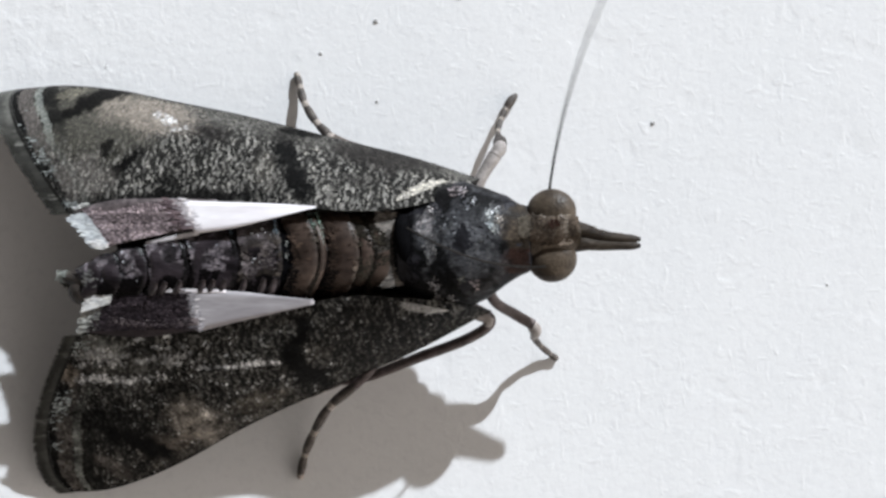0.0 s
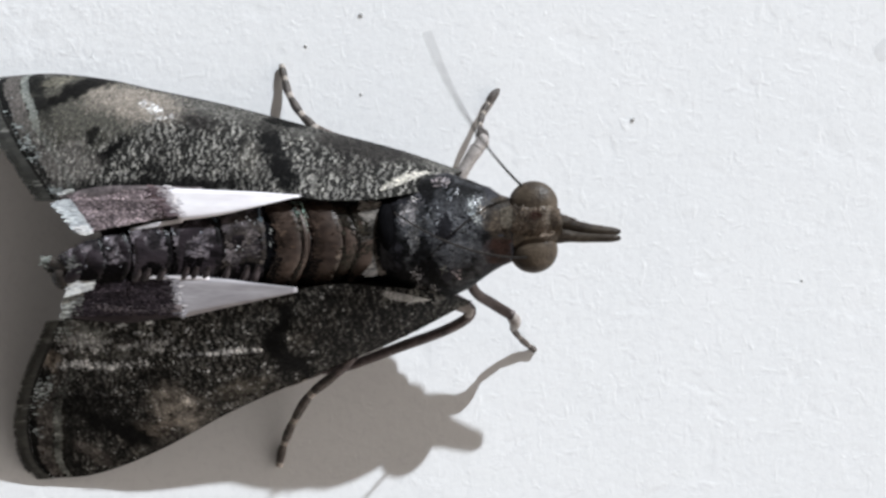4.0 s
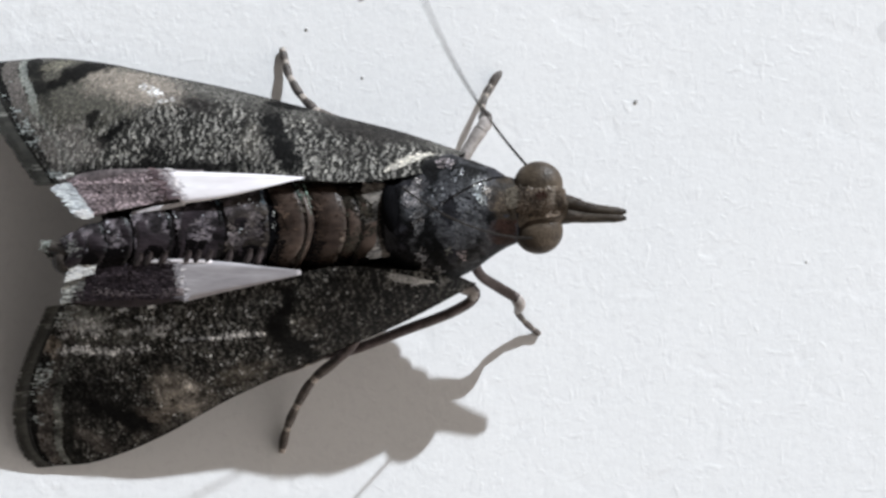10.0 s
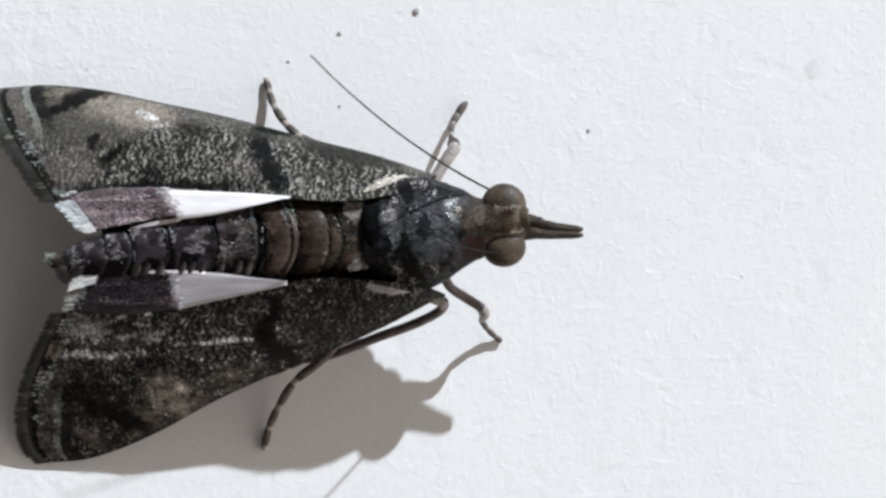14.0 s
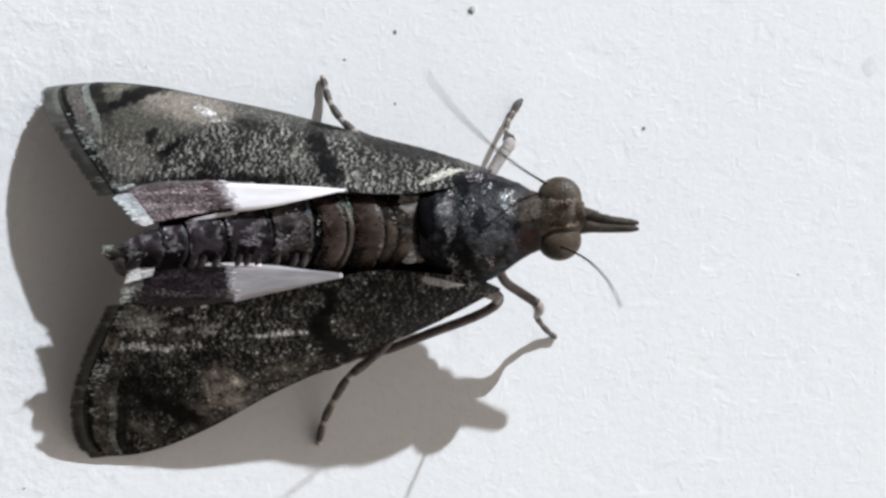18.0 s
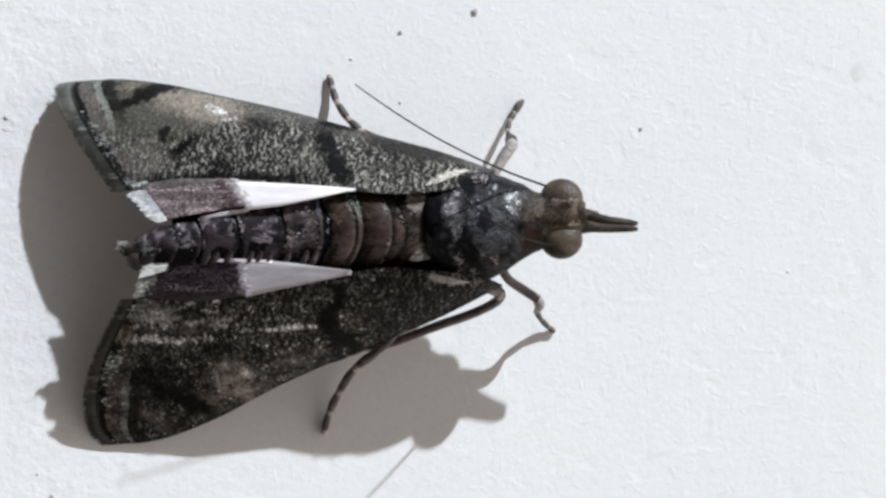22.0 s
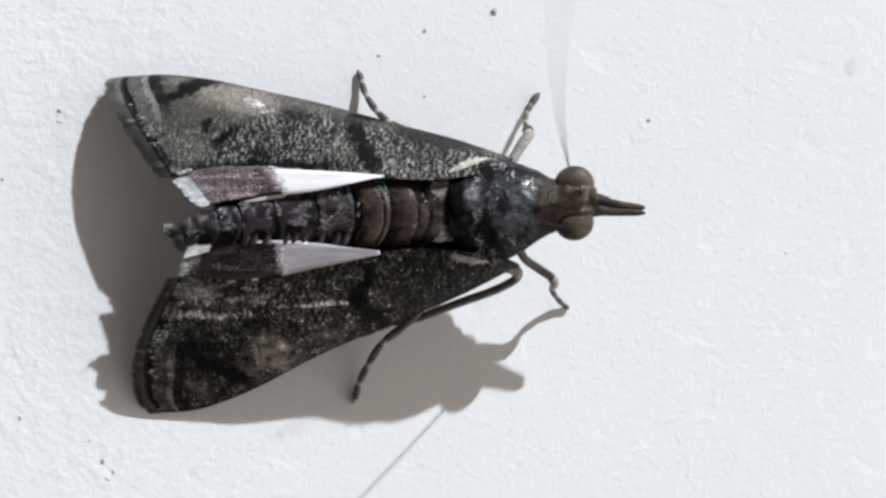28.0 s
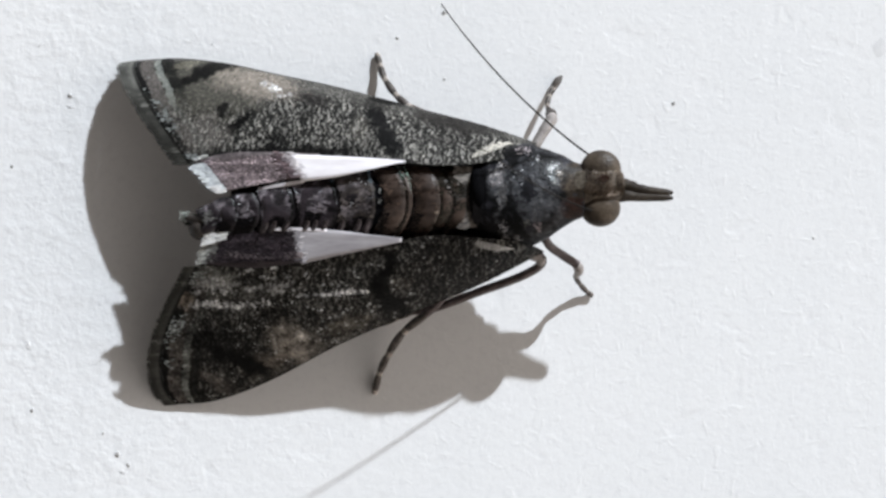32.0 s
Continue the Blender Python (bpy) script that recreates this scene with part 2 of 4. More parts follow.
def loft(rings, sides=28, lump=0.0, seed=0, square=1.0, bow=0.0):
    """A body of rounded rings (x, yc, zc, half width, half height), closed at both ends; square < 1 flattens its top and sides, bow sets the middle forward."""
    verts, faces = [], []
    for x, yc, zc, hw, hh in rings:
        for k in range(sides):
            a = 2 * math.pi * k / sides
            ca, sa = math.cos(a), math.sin(a)
            ca, sa = math.copysign(abs(ca) ** square, ca), math.copysign(abs(sa) ** square, sa)
            p = Vector((x - bow * ca * ca, yc + hw * ca, zc + hh * sa))
            if lump:
                p += Vector((0, math.cos(a), math.sin(a))) * lump * noise.noise(p * 3.1 + Vector((seed, 0, 0)))
            verts.append(tuple(p))
    for i in range(len(rings) - 1):
        for k in range(sides):
            j = (k + 1) % sides
            faces.append((i * sides + k, i * sides + j, (i + 1) * sides + j, (i + 1) * sides + k))
    faces.append(tuple(range(sides)))
    faces.append(tuple(reversed(range((len(rings) - 1) * sides, len(rings) * sides))))
    return verts, faces


def curve(points, n):
    """n points, evenly spaced by parameter, on a smooth line through the points."""
    P = [Vector(p) for p in points]
    P = [2 * P[0] - P[1]] + P + [2 * P[-1] - P[-2]]
    out = []
    for i in range(n):
        s = i / (n - 1) * (len(P) - 3)
        k = min(int(s), len(P) - 4)
        f = s - k
        a, b, c, d = P[k:k + 4]
        out.append(0.5 * ((2 * b) + (c - a) * f + (2 * a - 5 * b + 4 * c - d) * f * f + (3 * b - a - 3 * c + d) * f ** 3))
    return out


def ellipsoid(c, r, nu=24, nv=16):
    verts, faces = [], []
    for i in range(nv + 1):
        th = math.pi * (0.005 + 0.99 * i / nv)
        for k in range(nu):
            a = 2 * math.pi * k / nu
            verts.append((c[0] + r[0] * math.sin(th) * math.cos(a), c[1] + r[1] * math.sin(th) * math.sin(a), c[2] + r[2] * math.cos(th)))
    for i in range(nv):
        for k in range(nu):
            j = (k + 1) % nu
            faces.append((i * nu + k, (i + 1) * nu + k, (i + 1) * nu + j, i * nu + j))
    faces.append(tuple(range(nu)))
    faces.append(tuple(reversed(range(nv * nu, nv * nu + nu))))
    return verts, faces


class Scales:
    """Gathers small curved scales into one mesh."""

    def __init__(self):
        self.verts, self.faces, self.tints = [], [], []

    def add(self, p, along, normal, length, width, lift, tint):
        along = (along - normal * along.dot(normal)).normalized()
        side = normal.cross(along)
        b = len(self.verts)
        for s, w, h in ((0.0, 0.55, 0.0), (0.55, 1.0, 0.55), (1.0, 0.75, 1.0)):
            for q in (-0.5, 0.5):
                v = p + along * (s * length) + side * (q * w * width) + normal * (h * lift + 0.004 - abs(q) * 0.2 * lift)
                self.verts.append(tuple(v))
                self.tints.append(tint)
        self.faces += [(b, b + 1, b + 3, b + 2), (b + 2, b + 3, b + 5, b + 4)]

    def link(self, name, mat, parent, label=""):
        ob = link_mesh(name, self.verts, self.faces, mat, parent, label, self.tints, smooth=False)
        ob["kind"] = "stuff"
        return ob


# ---- the ground ----
def ground():
    n, half = 60, 2500.0
    xs = [math.copysign(abs(s) ** 3, s) * half for s in np.linspace(-1, 1, n)]
    verts = [(x, y, 0.0) for y in xs for x in xs]
    faces = [(j * n + i, j * n + i + 1, (j + 1) * n + i + 1, (j + 1) * n + i) for j in range(n - 1) for i in range(n - 1)]
    ob = link_mesh("ground", verts, faces, PAINT)
    tagged(ob, "white matt painted surface with a fine fibrous grain", "painted surface", kind="structure")


ground()

# ---- the moth ----
moth = new("moth")
tagged(moth, "small grey-brown snout moth resting with roofed, dark-banded wings", "moth")


def smooth_step(a, b, x):
    t = min(1.0, max(0.0, (x - a) / (b - a)))
    return t * t * (3 - 2 * t)


def blob(x, y, cx, cy, rx, ry, turn=0.0):
    """1 in the middle of a soft, turned ellipse, 0 outside it."""
    c, s = math.cos(radians(turn)), math.sin(radians(turn))
    u, v = ((x - cx) * c + (y - cy) * s) / rx, (-(x - cx) * s + (y - cy) * c) / ry
    return 1 - smooth_step(0.55, 1.15, math.hypot(u, v))


def paint_marks(base, marks, x, y, ragged=0.0, dip=0.0, wobble=0.09):
    p = Vector((x * 2.3, y * 2.3, 1.7))
    x0, y0 = x, y
    x, y = x + wobble * (1.5 * noise.noise(p) + noise.noise(p * 4)), y + wobble * (1.5 * noise.noise(p + Vector((7, 3, 1))) + noise.noise(p * 4 + Vector((3, 9, 1))))
    c = Vector(base)
    for cx, cy, rx, ry, turn, tint, most in marks:
        k = min(1.0, ry / 0.15)
        f = blob(x0 + (x - x0) * k, y0 + (y - y0) * k, cx, cy, rx, ry, turn)
        if f:
            loose = 2.6 if tint[0] > 0.45 else 1.0
            f = most * min(1.0, max(0.0, f + loose * ragged * (1 - 0.85 * f) - dip * (loose - 1)))
            c = c.lerp(Vector(tint), f)
    return c


BLACK, DARK, GREY, PALE, WHITE, TAN = (0.004, 0.004, 0.004), (0.022, 0.02, 0.019), (0.078, 0.0755, 0.0695), (0.20, 0.185, 0.16), (0.6, 0.6, 0.6), (0.16, 0.135, 0.11)
MARKS_A = [
    (-7.15, 2.2, 0.3, 0.5, 0, (0.09, 0.085, 0.075), 0.7),
    (-5.9, 2.05, 1.3, 0.75, -8, (0.075, 0.072, 0.06), 0.85), (-4.95, 2.1, 0.95, 0.36, -12, (0.25, 0.22, 0.19), 0.8), (-4.55, 1.98, 0.12, 0.1, -20, (0.75, 0.75, 0.75), 1.0), (-4.78, 2.08, 0.1, 0.07, 15, WHITE, 0.7), (-4.4, 1.85, 0.14, 0.05, 20, WHITE, 0.6),
    (-2.4, 0.95, 0.2, 0.48, 22, BLACK, 1.0), (-2.66, 1.42, 0.22, 0.36, 8, BLACK, 1.0), (-2.5, 1.78, 0.36, 0.1, -12, BLACK, 1.0), (-5.25, 1.3, 0.4, 0.15, 34, BLACK, 1.0), (-5.55, 1.52, 0.16, 0.13, 0, BLACK, 0.9), (-2.95, 1.2, 0.16, 0.4, 10, PALE, 0.15), (-5.9, 1.1, 0.55, 0.4, 0, (0.2, 0.185, 0.17), 0.4),
    (-6.05, 2.3, 0.95, 0.17, 24, BLACK, 0.97), (-6.72, 2.48, 0.34, 0.22, 0, BLACK, 0.97), (-6.35, 2.52, 0.3, 0.1, 10, (0.16, 0.15, 0.12), 0.7),
    (-4.3, 0.74, 1.9, 0.12, 0, BLACK, 0.95), (-1.2, 1.35, 1.0, 0.22, -14, DARK, 0.85), (-3.9, 1.78, 0.4, 0.15, -20, DARK, 0.85), (-4.5, 0.95, 0.3, 0.14, 0, BLACK, 0.8), (-1.5, 1.0, 0.5, 0.1, 0, DARK, 0.6),
]
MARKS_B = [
    # the first two broad marks paint shade over the wing and its root
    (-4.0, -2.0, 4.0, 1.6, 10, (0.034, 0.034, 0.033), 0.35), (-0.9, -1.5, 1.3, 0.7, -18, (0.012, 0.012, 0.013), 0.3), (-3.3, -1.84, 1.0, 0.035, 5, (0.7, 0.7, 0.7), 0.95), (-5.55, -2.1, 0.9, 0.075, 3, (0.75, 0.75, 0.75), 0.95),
    (-2.36, -1.3, 0.17, 0.4, -14, BLACK, 1.0), (-2.55, -1.72, 0.2, 0.3, 0, BLACK, 1.0), (-2.3, -2.08, 0.38, 0.16, -28, BLACK, 1.0), (-2.1, -1.65, 0.22, 0.1, 20, (0.12, 0.112, 0.1), 0.4), (-4.2, -2.8, 0.5, 0.36, -30, (0.2, 0.182, 0.16), 0.9), (-4.65, -3.15, 0.5, 0.2, 30, (0.15, 0.13, 0.11), 0.75), (-4.1, -2.66, 0.12, 0.1, 0, (0.5, 0.47, 0.43), 0.9),
    (-5.6, -2.8, 0.8, 0.42, -18, BLACK, 0.75), (-5.2, -3.2, 0.85, 0.15, -26, BLACK, 1.0), (-4.72, -3.42, 0.2, 0.13, -20, BLACK, 1.0), (-6.3, -2.0, 0.22, 0.22, 0, (0.26, 0.22, 0.18), 0.9), (-5.75, -3.55, 0.45, 0.14, -20, (0.08, 0.072, 0.066), 0.8),
    (-5.3, -1.85, 0.9, 0.4, 5, (0.075, 0.075, 0.07), 0.3), (-5.0, -1.62, 0.45, 0.14, 0, BLACK, 0.6), (-5.7, -1.62, 0.5, 0.25, 0, (0.22, 0.225, 0.21), 0.5), (-5.75, -1.78, 0.5, 0.14, 6, (0.6, 0.6, 0.6), 0.6), (-4.5, -1.75, 0.4, 0.1, 6, (0.48, 0.48, 0.48), 0.4), (-4.6, -2.35, 0.5, 0.16, 10, BLACK, 0.5), (-3.6, -3.0, 1.6, 0.2, 24, (0.09, 0.082, 0.073), 0.4), (-3.2, -2.45, 0.6, 0.2, 15, (0.1, 0.09, 0.075), 0.6),
]


def margin_lines(c, u, v, tone):
    """The lines that follow the outer margin: a pale one, a grey band and a dark one at the edge, broken up towards the dorsum."""
    w = u + 0.012 * noise.noise(Vector((v * 6, 2.0, 0.5)))
    upper = 1 - smooth_step(0.3, 0.55, v)
    torn = 0.5 + 0.5 * noise.noise(Vector((v * 13, u * 30, 4.5)))
    line = 0.97 - 0.75 * (1 - upper) * torn
    for a, b, tint, most in ((0.87, 0.905, (0.012, 0.012, 0.011), 0.8 * upper), (0.908, 0.930, (0.26, 0.275, 0.255), 0.1 + 0.45 * upper), (0.932, 0.975, (0.085, 0.078, 0.072), 0.9 * upper + 0.35), (0.975, 1.01, (0.006, 0.006, 0.006), line)):
        if a < w < b:
            c = c.lerp(Vector(tint) * tone, most)
    return c


def forewing(name, costa, dorsum, bulge, belly, skew, marks, mirror, tone, label):
    """A roofed forewing: membrane with thickness, rows of scales over it and a fringe along its outer margin."""
    nu, nv = 60, 24
    C, D = curve(costa, nu), curve(dorsum, nu)

    def at(u, v):
        i = min(max(u, 0.0), 1.0) * (nu - 1)
        k = min(int(i), nu - 2)
        f = i - k
        c, d = C[k].lerp(C[k + 1], f), D[k].lerp(D[k + 1], f)
        p = c.lerp(d, v)
        p.z += (belly[0] + (belly[1] - belly[0]) * u) * math.sin(math.pi * v ** skew)
        p.x -= bulge * math.sin(math.pi * v ** 0.75) * u ** 4
        p.x += 0.1 * max(0.0, 1 - v / 0.12) ** 2 * u ** 14
        return p

    def normal(u, v):
        e = 0.01
        a, b = at(min(u + e, 1), v) - at(max(u - e, 0), v), at(u, min(v + e, 1)) - at(u, max(v - e, 0))
        n = a.cross(b).normalized()
        return n if n.z > 0 else -n

    verts = [tuple(at(i / (nu - 1), j / (nv - 1))) for i in range(nu) for j in range(nv)]
    verts += [(x, y, z - 0.03) for x, y, z in verts]
    N = nu * nv
    faces = []
    for i in range(nu - 1):
        for j in range(nv - 1):
            a = i * nv + j
            q = (a, a + 1, a + nv + 1, a + nv)
            faces += [q if mirror else q[::-1], tuple(N + k for k in (q[::-1] if mirror else q))]
    edge = [i * nv for i in range(nu)] + [(nu - 1) * nv + j for j in range(1, nv)] + [i * nv + nv - 1 for i in range(nu - 2, -1, -1)] + [j for j in range(nv - 2, 0, -1)]
    for a, b in zip(edge, edge[1:] + edge[:1]):
        faces.append((a, b, b + N, a + N))
    wing = link_mesh(name, verts, faces, MEMBRANE, moth, label)
    sc, rnd = Scales(), random.Random(len(name) + int(mirror))
    rows, cols = 190, 84
    for i in range(rows):
        for j in range(cols):
            u = (i + 0.5 + rnd.uniform(-0.3, 0.3)) / rows
            v = (j + 0.5 * (i % 2) + 0.25 + rnd.uniform(-0.25, 0.25)) / cols
            width = (at(u, 0) - at(u, 1)).length
            if rnd.random() > 0.35 + 0.65 * width / 2.6 or v > 0.985 or v < (0.03 if rnd.random() < 0.5 else 0.01) or u > 0.995:
                continue
            p, n = at(u, v), normal(u, v)
            along = at(min(u + 0.02, 1.0), v) - at(max(u - 0.02, 0), v)
            calm = 0.15 if v < 0.06 or v > 0.94 else 1.0
            along.rotate(Matrix.Rotation(calm * rnd.gauss(0, 0.28) + calm * 0.35 * noise.noise(Vector((p.x * 5, p.y * 5, 0))), 3, n))
            zig = abs((p.y / 0.22 + 0.7 * noise.noise(Vector((p.x * 2, p.y * 2, 3)))) % 1.0 - 0.5)
            wave = math.sin(2 * math.pi * (p.x / 0.112 + 1.0 * zig + 0.9 * noise.noise(Vector((p.x * 3.6, p.y * 3.6, 8))) + 0.55 * noise.noise(Vector((p.x * 10, p.y * 10, 5)))))
            # the costal strip and the outer part lie flat and even, the rest is ridged
            streak = noise.noise(Vector((p.x * 2.2, p.y * 9, 6.0)))
            even = 1 - smooth_step(-0.09, 0.09, v - 0.22 - 0.24 * smooth_step(0.5, 0.72, u) + 0.08 * streak)
            if mirror:
                lift = 0.75 + 0.9 * noise.noise(Vector((p.x * 9, p.y * 9, 1.0)))
                ridge = rnd.uniform(1.3, 2.8) * max(0.5, lift + 0.2) if wave + rnd.gauss(0, 0.25) > 0.25 else rnd.uniform(0.08, 0.42)
                flat = 1.0 + 0.55 * streak + rnd.gauss(0, 0.12)
                even *= 0.9
            else:
                ridge = rnd.uniform(1.7, 4.0) if wave + rnd.gauss(0, 0.25) > 0.3 else rnd.uniform(0.04, 0.22)
                flat = 0.75 + 0.5 * streak + rnd.gauss(0, 0.15)
                even *= 0.3
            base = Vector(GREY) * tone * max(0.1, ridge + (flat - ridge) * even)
            # the -y wing's root is dimmed further, as shade in its tint
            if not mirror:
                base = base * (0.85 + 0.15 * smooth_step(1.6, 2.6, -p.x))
            # a few scales tinted pale to imitate glints on the -y wing
            if not mirror and rnd.random() < 0.03:
                base = base.lerp(Vector((0.34, 0.34, 0.33)), 0.8)
            blotch = 1.0
            if not mirror:
                # clumps of white and black scales, thickest towards the outer dorsal corner
                flecked = max(blob(p.x, p.y, -5.1, -1.75, 1.3, 0.5, 5), 0.25 * blob(p.x, p.y, -3.9, -2.3, 2.2, 0.9, 12))
                clump = noise.noise(Vector((p.x * 3.2, p.y * 8.5, 11.0))) + 0.6 * noise.noise(Vector((p.x * 9, p.y * 15, 2.0)))
                if flecked and clump > 0.24 and rnd.random() < 0.85 * flecked:
                    base = base.lerp(Vector((0.75, 0.76, 0.75)), min(1.0, 2.1 * (clump - 0.16)))
                blotch = max(0.25, 1.0 + 0.9 * noise.noise(Vector((p.x * 4.5, p.y * 6.5, 21.0))) + 0.5 * noise.noise(Vector((p.x * 11, p.y * 13, 7.0)))) * (0.5 if clump < -0.34 else 1.0)
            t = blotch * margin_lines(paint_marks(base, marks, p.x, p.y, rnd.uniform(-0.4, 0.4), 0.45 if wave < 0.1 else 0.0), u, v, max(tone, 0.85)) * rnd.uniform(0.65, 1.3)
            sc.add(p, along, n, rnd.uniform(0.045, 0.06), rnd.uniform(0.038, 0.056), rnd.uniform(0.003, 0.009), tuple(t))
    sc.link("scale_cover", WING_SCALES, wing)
    fr = Scales()
    for row, (reach, tint) in enumerate((((0.35), (0.05, 0.05, 0.046)), ((0.22), (0.065, 0.065, 0.06)), ((0.10), (0.02, 0.02, 0.019)))):
        for k in range(700):
            v = (k + rnd.random()) / 700 * 0.985
            p, n = at(1.0, v), normal(1.0, v)
            out = at(1.0, v) - at(0.9, v)
            bright = 1.0 + 0.9 * (1 - smooth_step(0.2, 0.5, v)) if mirror else 1.0
            out = (out.normalized() * 0.8 + (at(1.0, v) - at(1.0, v + 0.02 if mirror else v + 0.02)).normalized() * 0.12).normalized()
            pale = 1.0 + 0.5 * noise.noise(Vector((v * 9, row, 0.3))) + (2.6 if noise.noise(Vector((v * 15, 4.0, 0.3))) + rnd.uniform(-0.3, 0.3) > 0.42 else 0.0)
            fr.add(p + Vector((0, 0, 0.01 * row)), out, n, reach * (1.0 if mirror else 0.8) * rnd.uniform(0.8, 1.12), 0.015, -0.03, tuple(Vector(tint) * pale * bright))
    for v0, spread, count in ((0.55, 0.05, 90), (0.93, 0.03, 40), (0.3, 0.03, 14)) if not mirror else ((0.55, 0.12, 60), (0.93, 0.02, 30)):
        for _ in range(count):
            v = v0 + rnd.gauss(0, spread)
            u = rnd.uniform(0.955, 0.995)
            n = normal(u, v)
            fr.add(at(u, v) + n * 0.014, at(1.0, v) - at(0.9, v), n, rnd.uniform(0.04, 0.09), rnd.uniform(0.01, 0.018), 0.004, tuple(Vector((0.5, 0.54, 0.53)) * rnd.uniform(0.1, 1.0)))
    fr.link("fringe", WING_SCALES, wing, "grey scale fringe")
    return wing, at, normal


COSTA_A = [(0.35, 1.0, 1.05), (-0.73, 1.37, 0.95), (-1.93, 1.69, 0.85), (-3.45, 2.1, 0.72), (-4.76, 2.40, 0.5), (-5.63, 2.60, 0.35), (-6.6, 2.72, 0.2), (-7.5, 2.69, 0.12)]
DORSUM_A = [(-0.05, 0.68, 1.85), (-0.89, 0.5, 1.96), (-1.7, 0.485, 1.98), (-2.6, 0.58, 1.9), (-3.6, 0.58, 1.80), (-4.6, 0.62, 1.68), (-5.4, 0.62, 1.55), (-6.12, 0.5, 1.40)]
COSTA_B = [(0.5, -1.05, 1.05), (-0.71, -1.68, 0.95), (-1.89, -2.18, 0.85), (-3.39, -2.84, 0.68), (-4.5, -3.43, 0.42), (-5.3, -3.78, 0.2), (-5.95, -3.97, 0.12), (-6.6, -4.02, 0.07)]
DORSUM_B = [(0.1, -0.93, 1.85), (-0.83, -0.84, 1.96), (-1.6, -0.80, 1.96), (-2.4, -0.94, 1.87), (-3.3, -1.15, 1.78), (-4.2, -1.3, 1.68), (-5.1, -1.36, 1.6), (-5.95, -1.35, 1.53)]
# tone puts light and shade into the scales: sunlit wing raised, far wing dimmed
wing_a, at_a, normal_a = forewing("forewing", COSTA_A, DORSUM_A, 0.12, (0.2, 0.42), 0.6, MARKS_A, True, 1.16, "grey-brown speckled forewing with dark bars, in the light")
wing_b, at_b, normal_b = forewing("forewing", COSTA_B, DORSUM_B, 0.42, (0.19, 0.0), 1.0, MARKS_B, False, 0.45, "forewing with broken white streaks and a tan patch, tinted dark as shade")


def sheet(name, upper, lower, n, mat, parent, label="", thick=0.02, ripple=0.01):
    """A thin wing strip between two edges, with real thickness."""
    U, L = curve(upper, n), curve(lower, n)
    m = 7
    verts = []
    for i in range(n):
        for j in range(m):
            p = U[i].lerp(L[i], j / (m - 1))
            p.z += ripple * math.sin(j * 2.1)
            verts.append(tuple(p))
    N = len(verts)
    verts += [(x, y, z - thick) for x, y, z in verts]
    faces = []
    for i in range(n - 1):
        for j in range(m - 1):
            q = (i * m + j, i * m + j + 1, (i + 1) * m + j + 1, (i + 1) * m + j)
            faces += [q, tuple(N + k for k in q[::-1])]
    edge = [i * m for i in range(n)] + [(n - 1) * m + j for j in range(1, m)] + [i * m + m - 1 for i in range(n - 2, -1, -1)] + [j for j in range(m - 2, 0, -1)]
    faces += [(a, b, b + N, a + N) for a, b in zip(edge, edge[1:] + edge[:1])]
    return link_mesh(name, verts, faces, mat, parent, label)


def soft_edge(parent, start, end, before, after, spread, count=150):
    """Long scales across the border between two tints, so that it frays."""
    sc, rnd = Scales(), random.Random(11)
    s0, s1 = Vector(start), Vector(end)
    for _ in range(count):
        d = rnd.gauss(0, 0.5)
        p = s0.lerp(s1, rnd.uniform(0.03, 0.97)) + Vector((spread * (0.35 - d), 0, 0.014))
        tint = Vector(before).lerp(Vector(after), smooth_step(-0.7, 0.7, d + rnd.gauss(0, 0.25)))
        sc.add(p, Vector((-1, rnd.gauss(0, 0.08), 0.14)), Vector((-0.14, 0, 1)).normalized(), rnd.uniform(0.08, 0.2) * (0.5 + spread * 2.5), 0.03, 0.006, tuple(tint * rnd.uniform(0.85, 1.1)))
    sc.link("edge_scaling", BODY_SCALES, parent)


def brush(name, corners, along, count, tints, parent, label, length=0.16):
    """A tuft of long scales over a slanted quadrilateral, ragged at its ends."""
    sc, rnd = Scales(), random.Random(count)
    a, b, c, d = (Vector(q) for q in corners)
    normal = (b - a).cross(d - a).normalized()
    normal = normal if normal.z > 0 else -normal
    for _ in range(count):
        s, t = rnd.random(), rnd.random()
        p = a.lerp(b, s).lerp(d.lerp(c, s), t) + normal * rnd.uniform(0.0, 0.03)
        f = min(1.0, max(0.0, t + rnd.gauss(0, 0.15)))
        tint = Vector(tints[0]).lerp(Vector(tints[1]), f) * rnd.uniform(0.75, 1.1)
        sc.add(p, Vector(along) + Vector((0, rnd.gauss(0, 0.07), rnd.gauss(0, 0.03))), normal, length * rnd.uniform(0.5, 1.1), rnd.uniform(0.012, 0.024), rnd.uniform(-0.01, 0.008), tuple(tint))
    return sc.link(name, BODY_SCALES, parent, label)


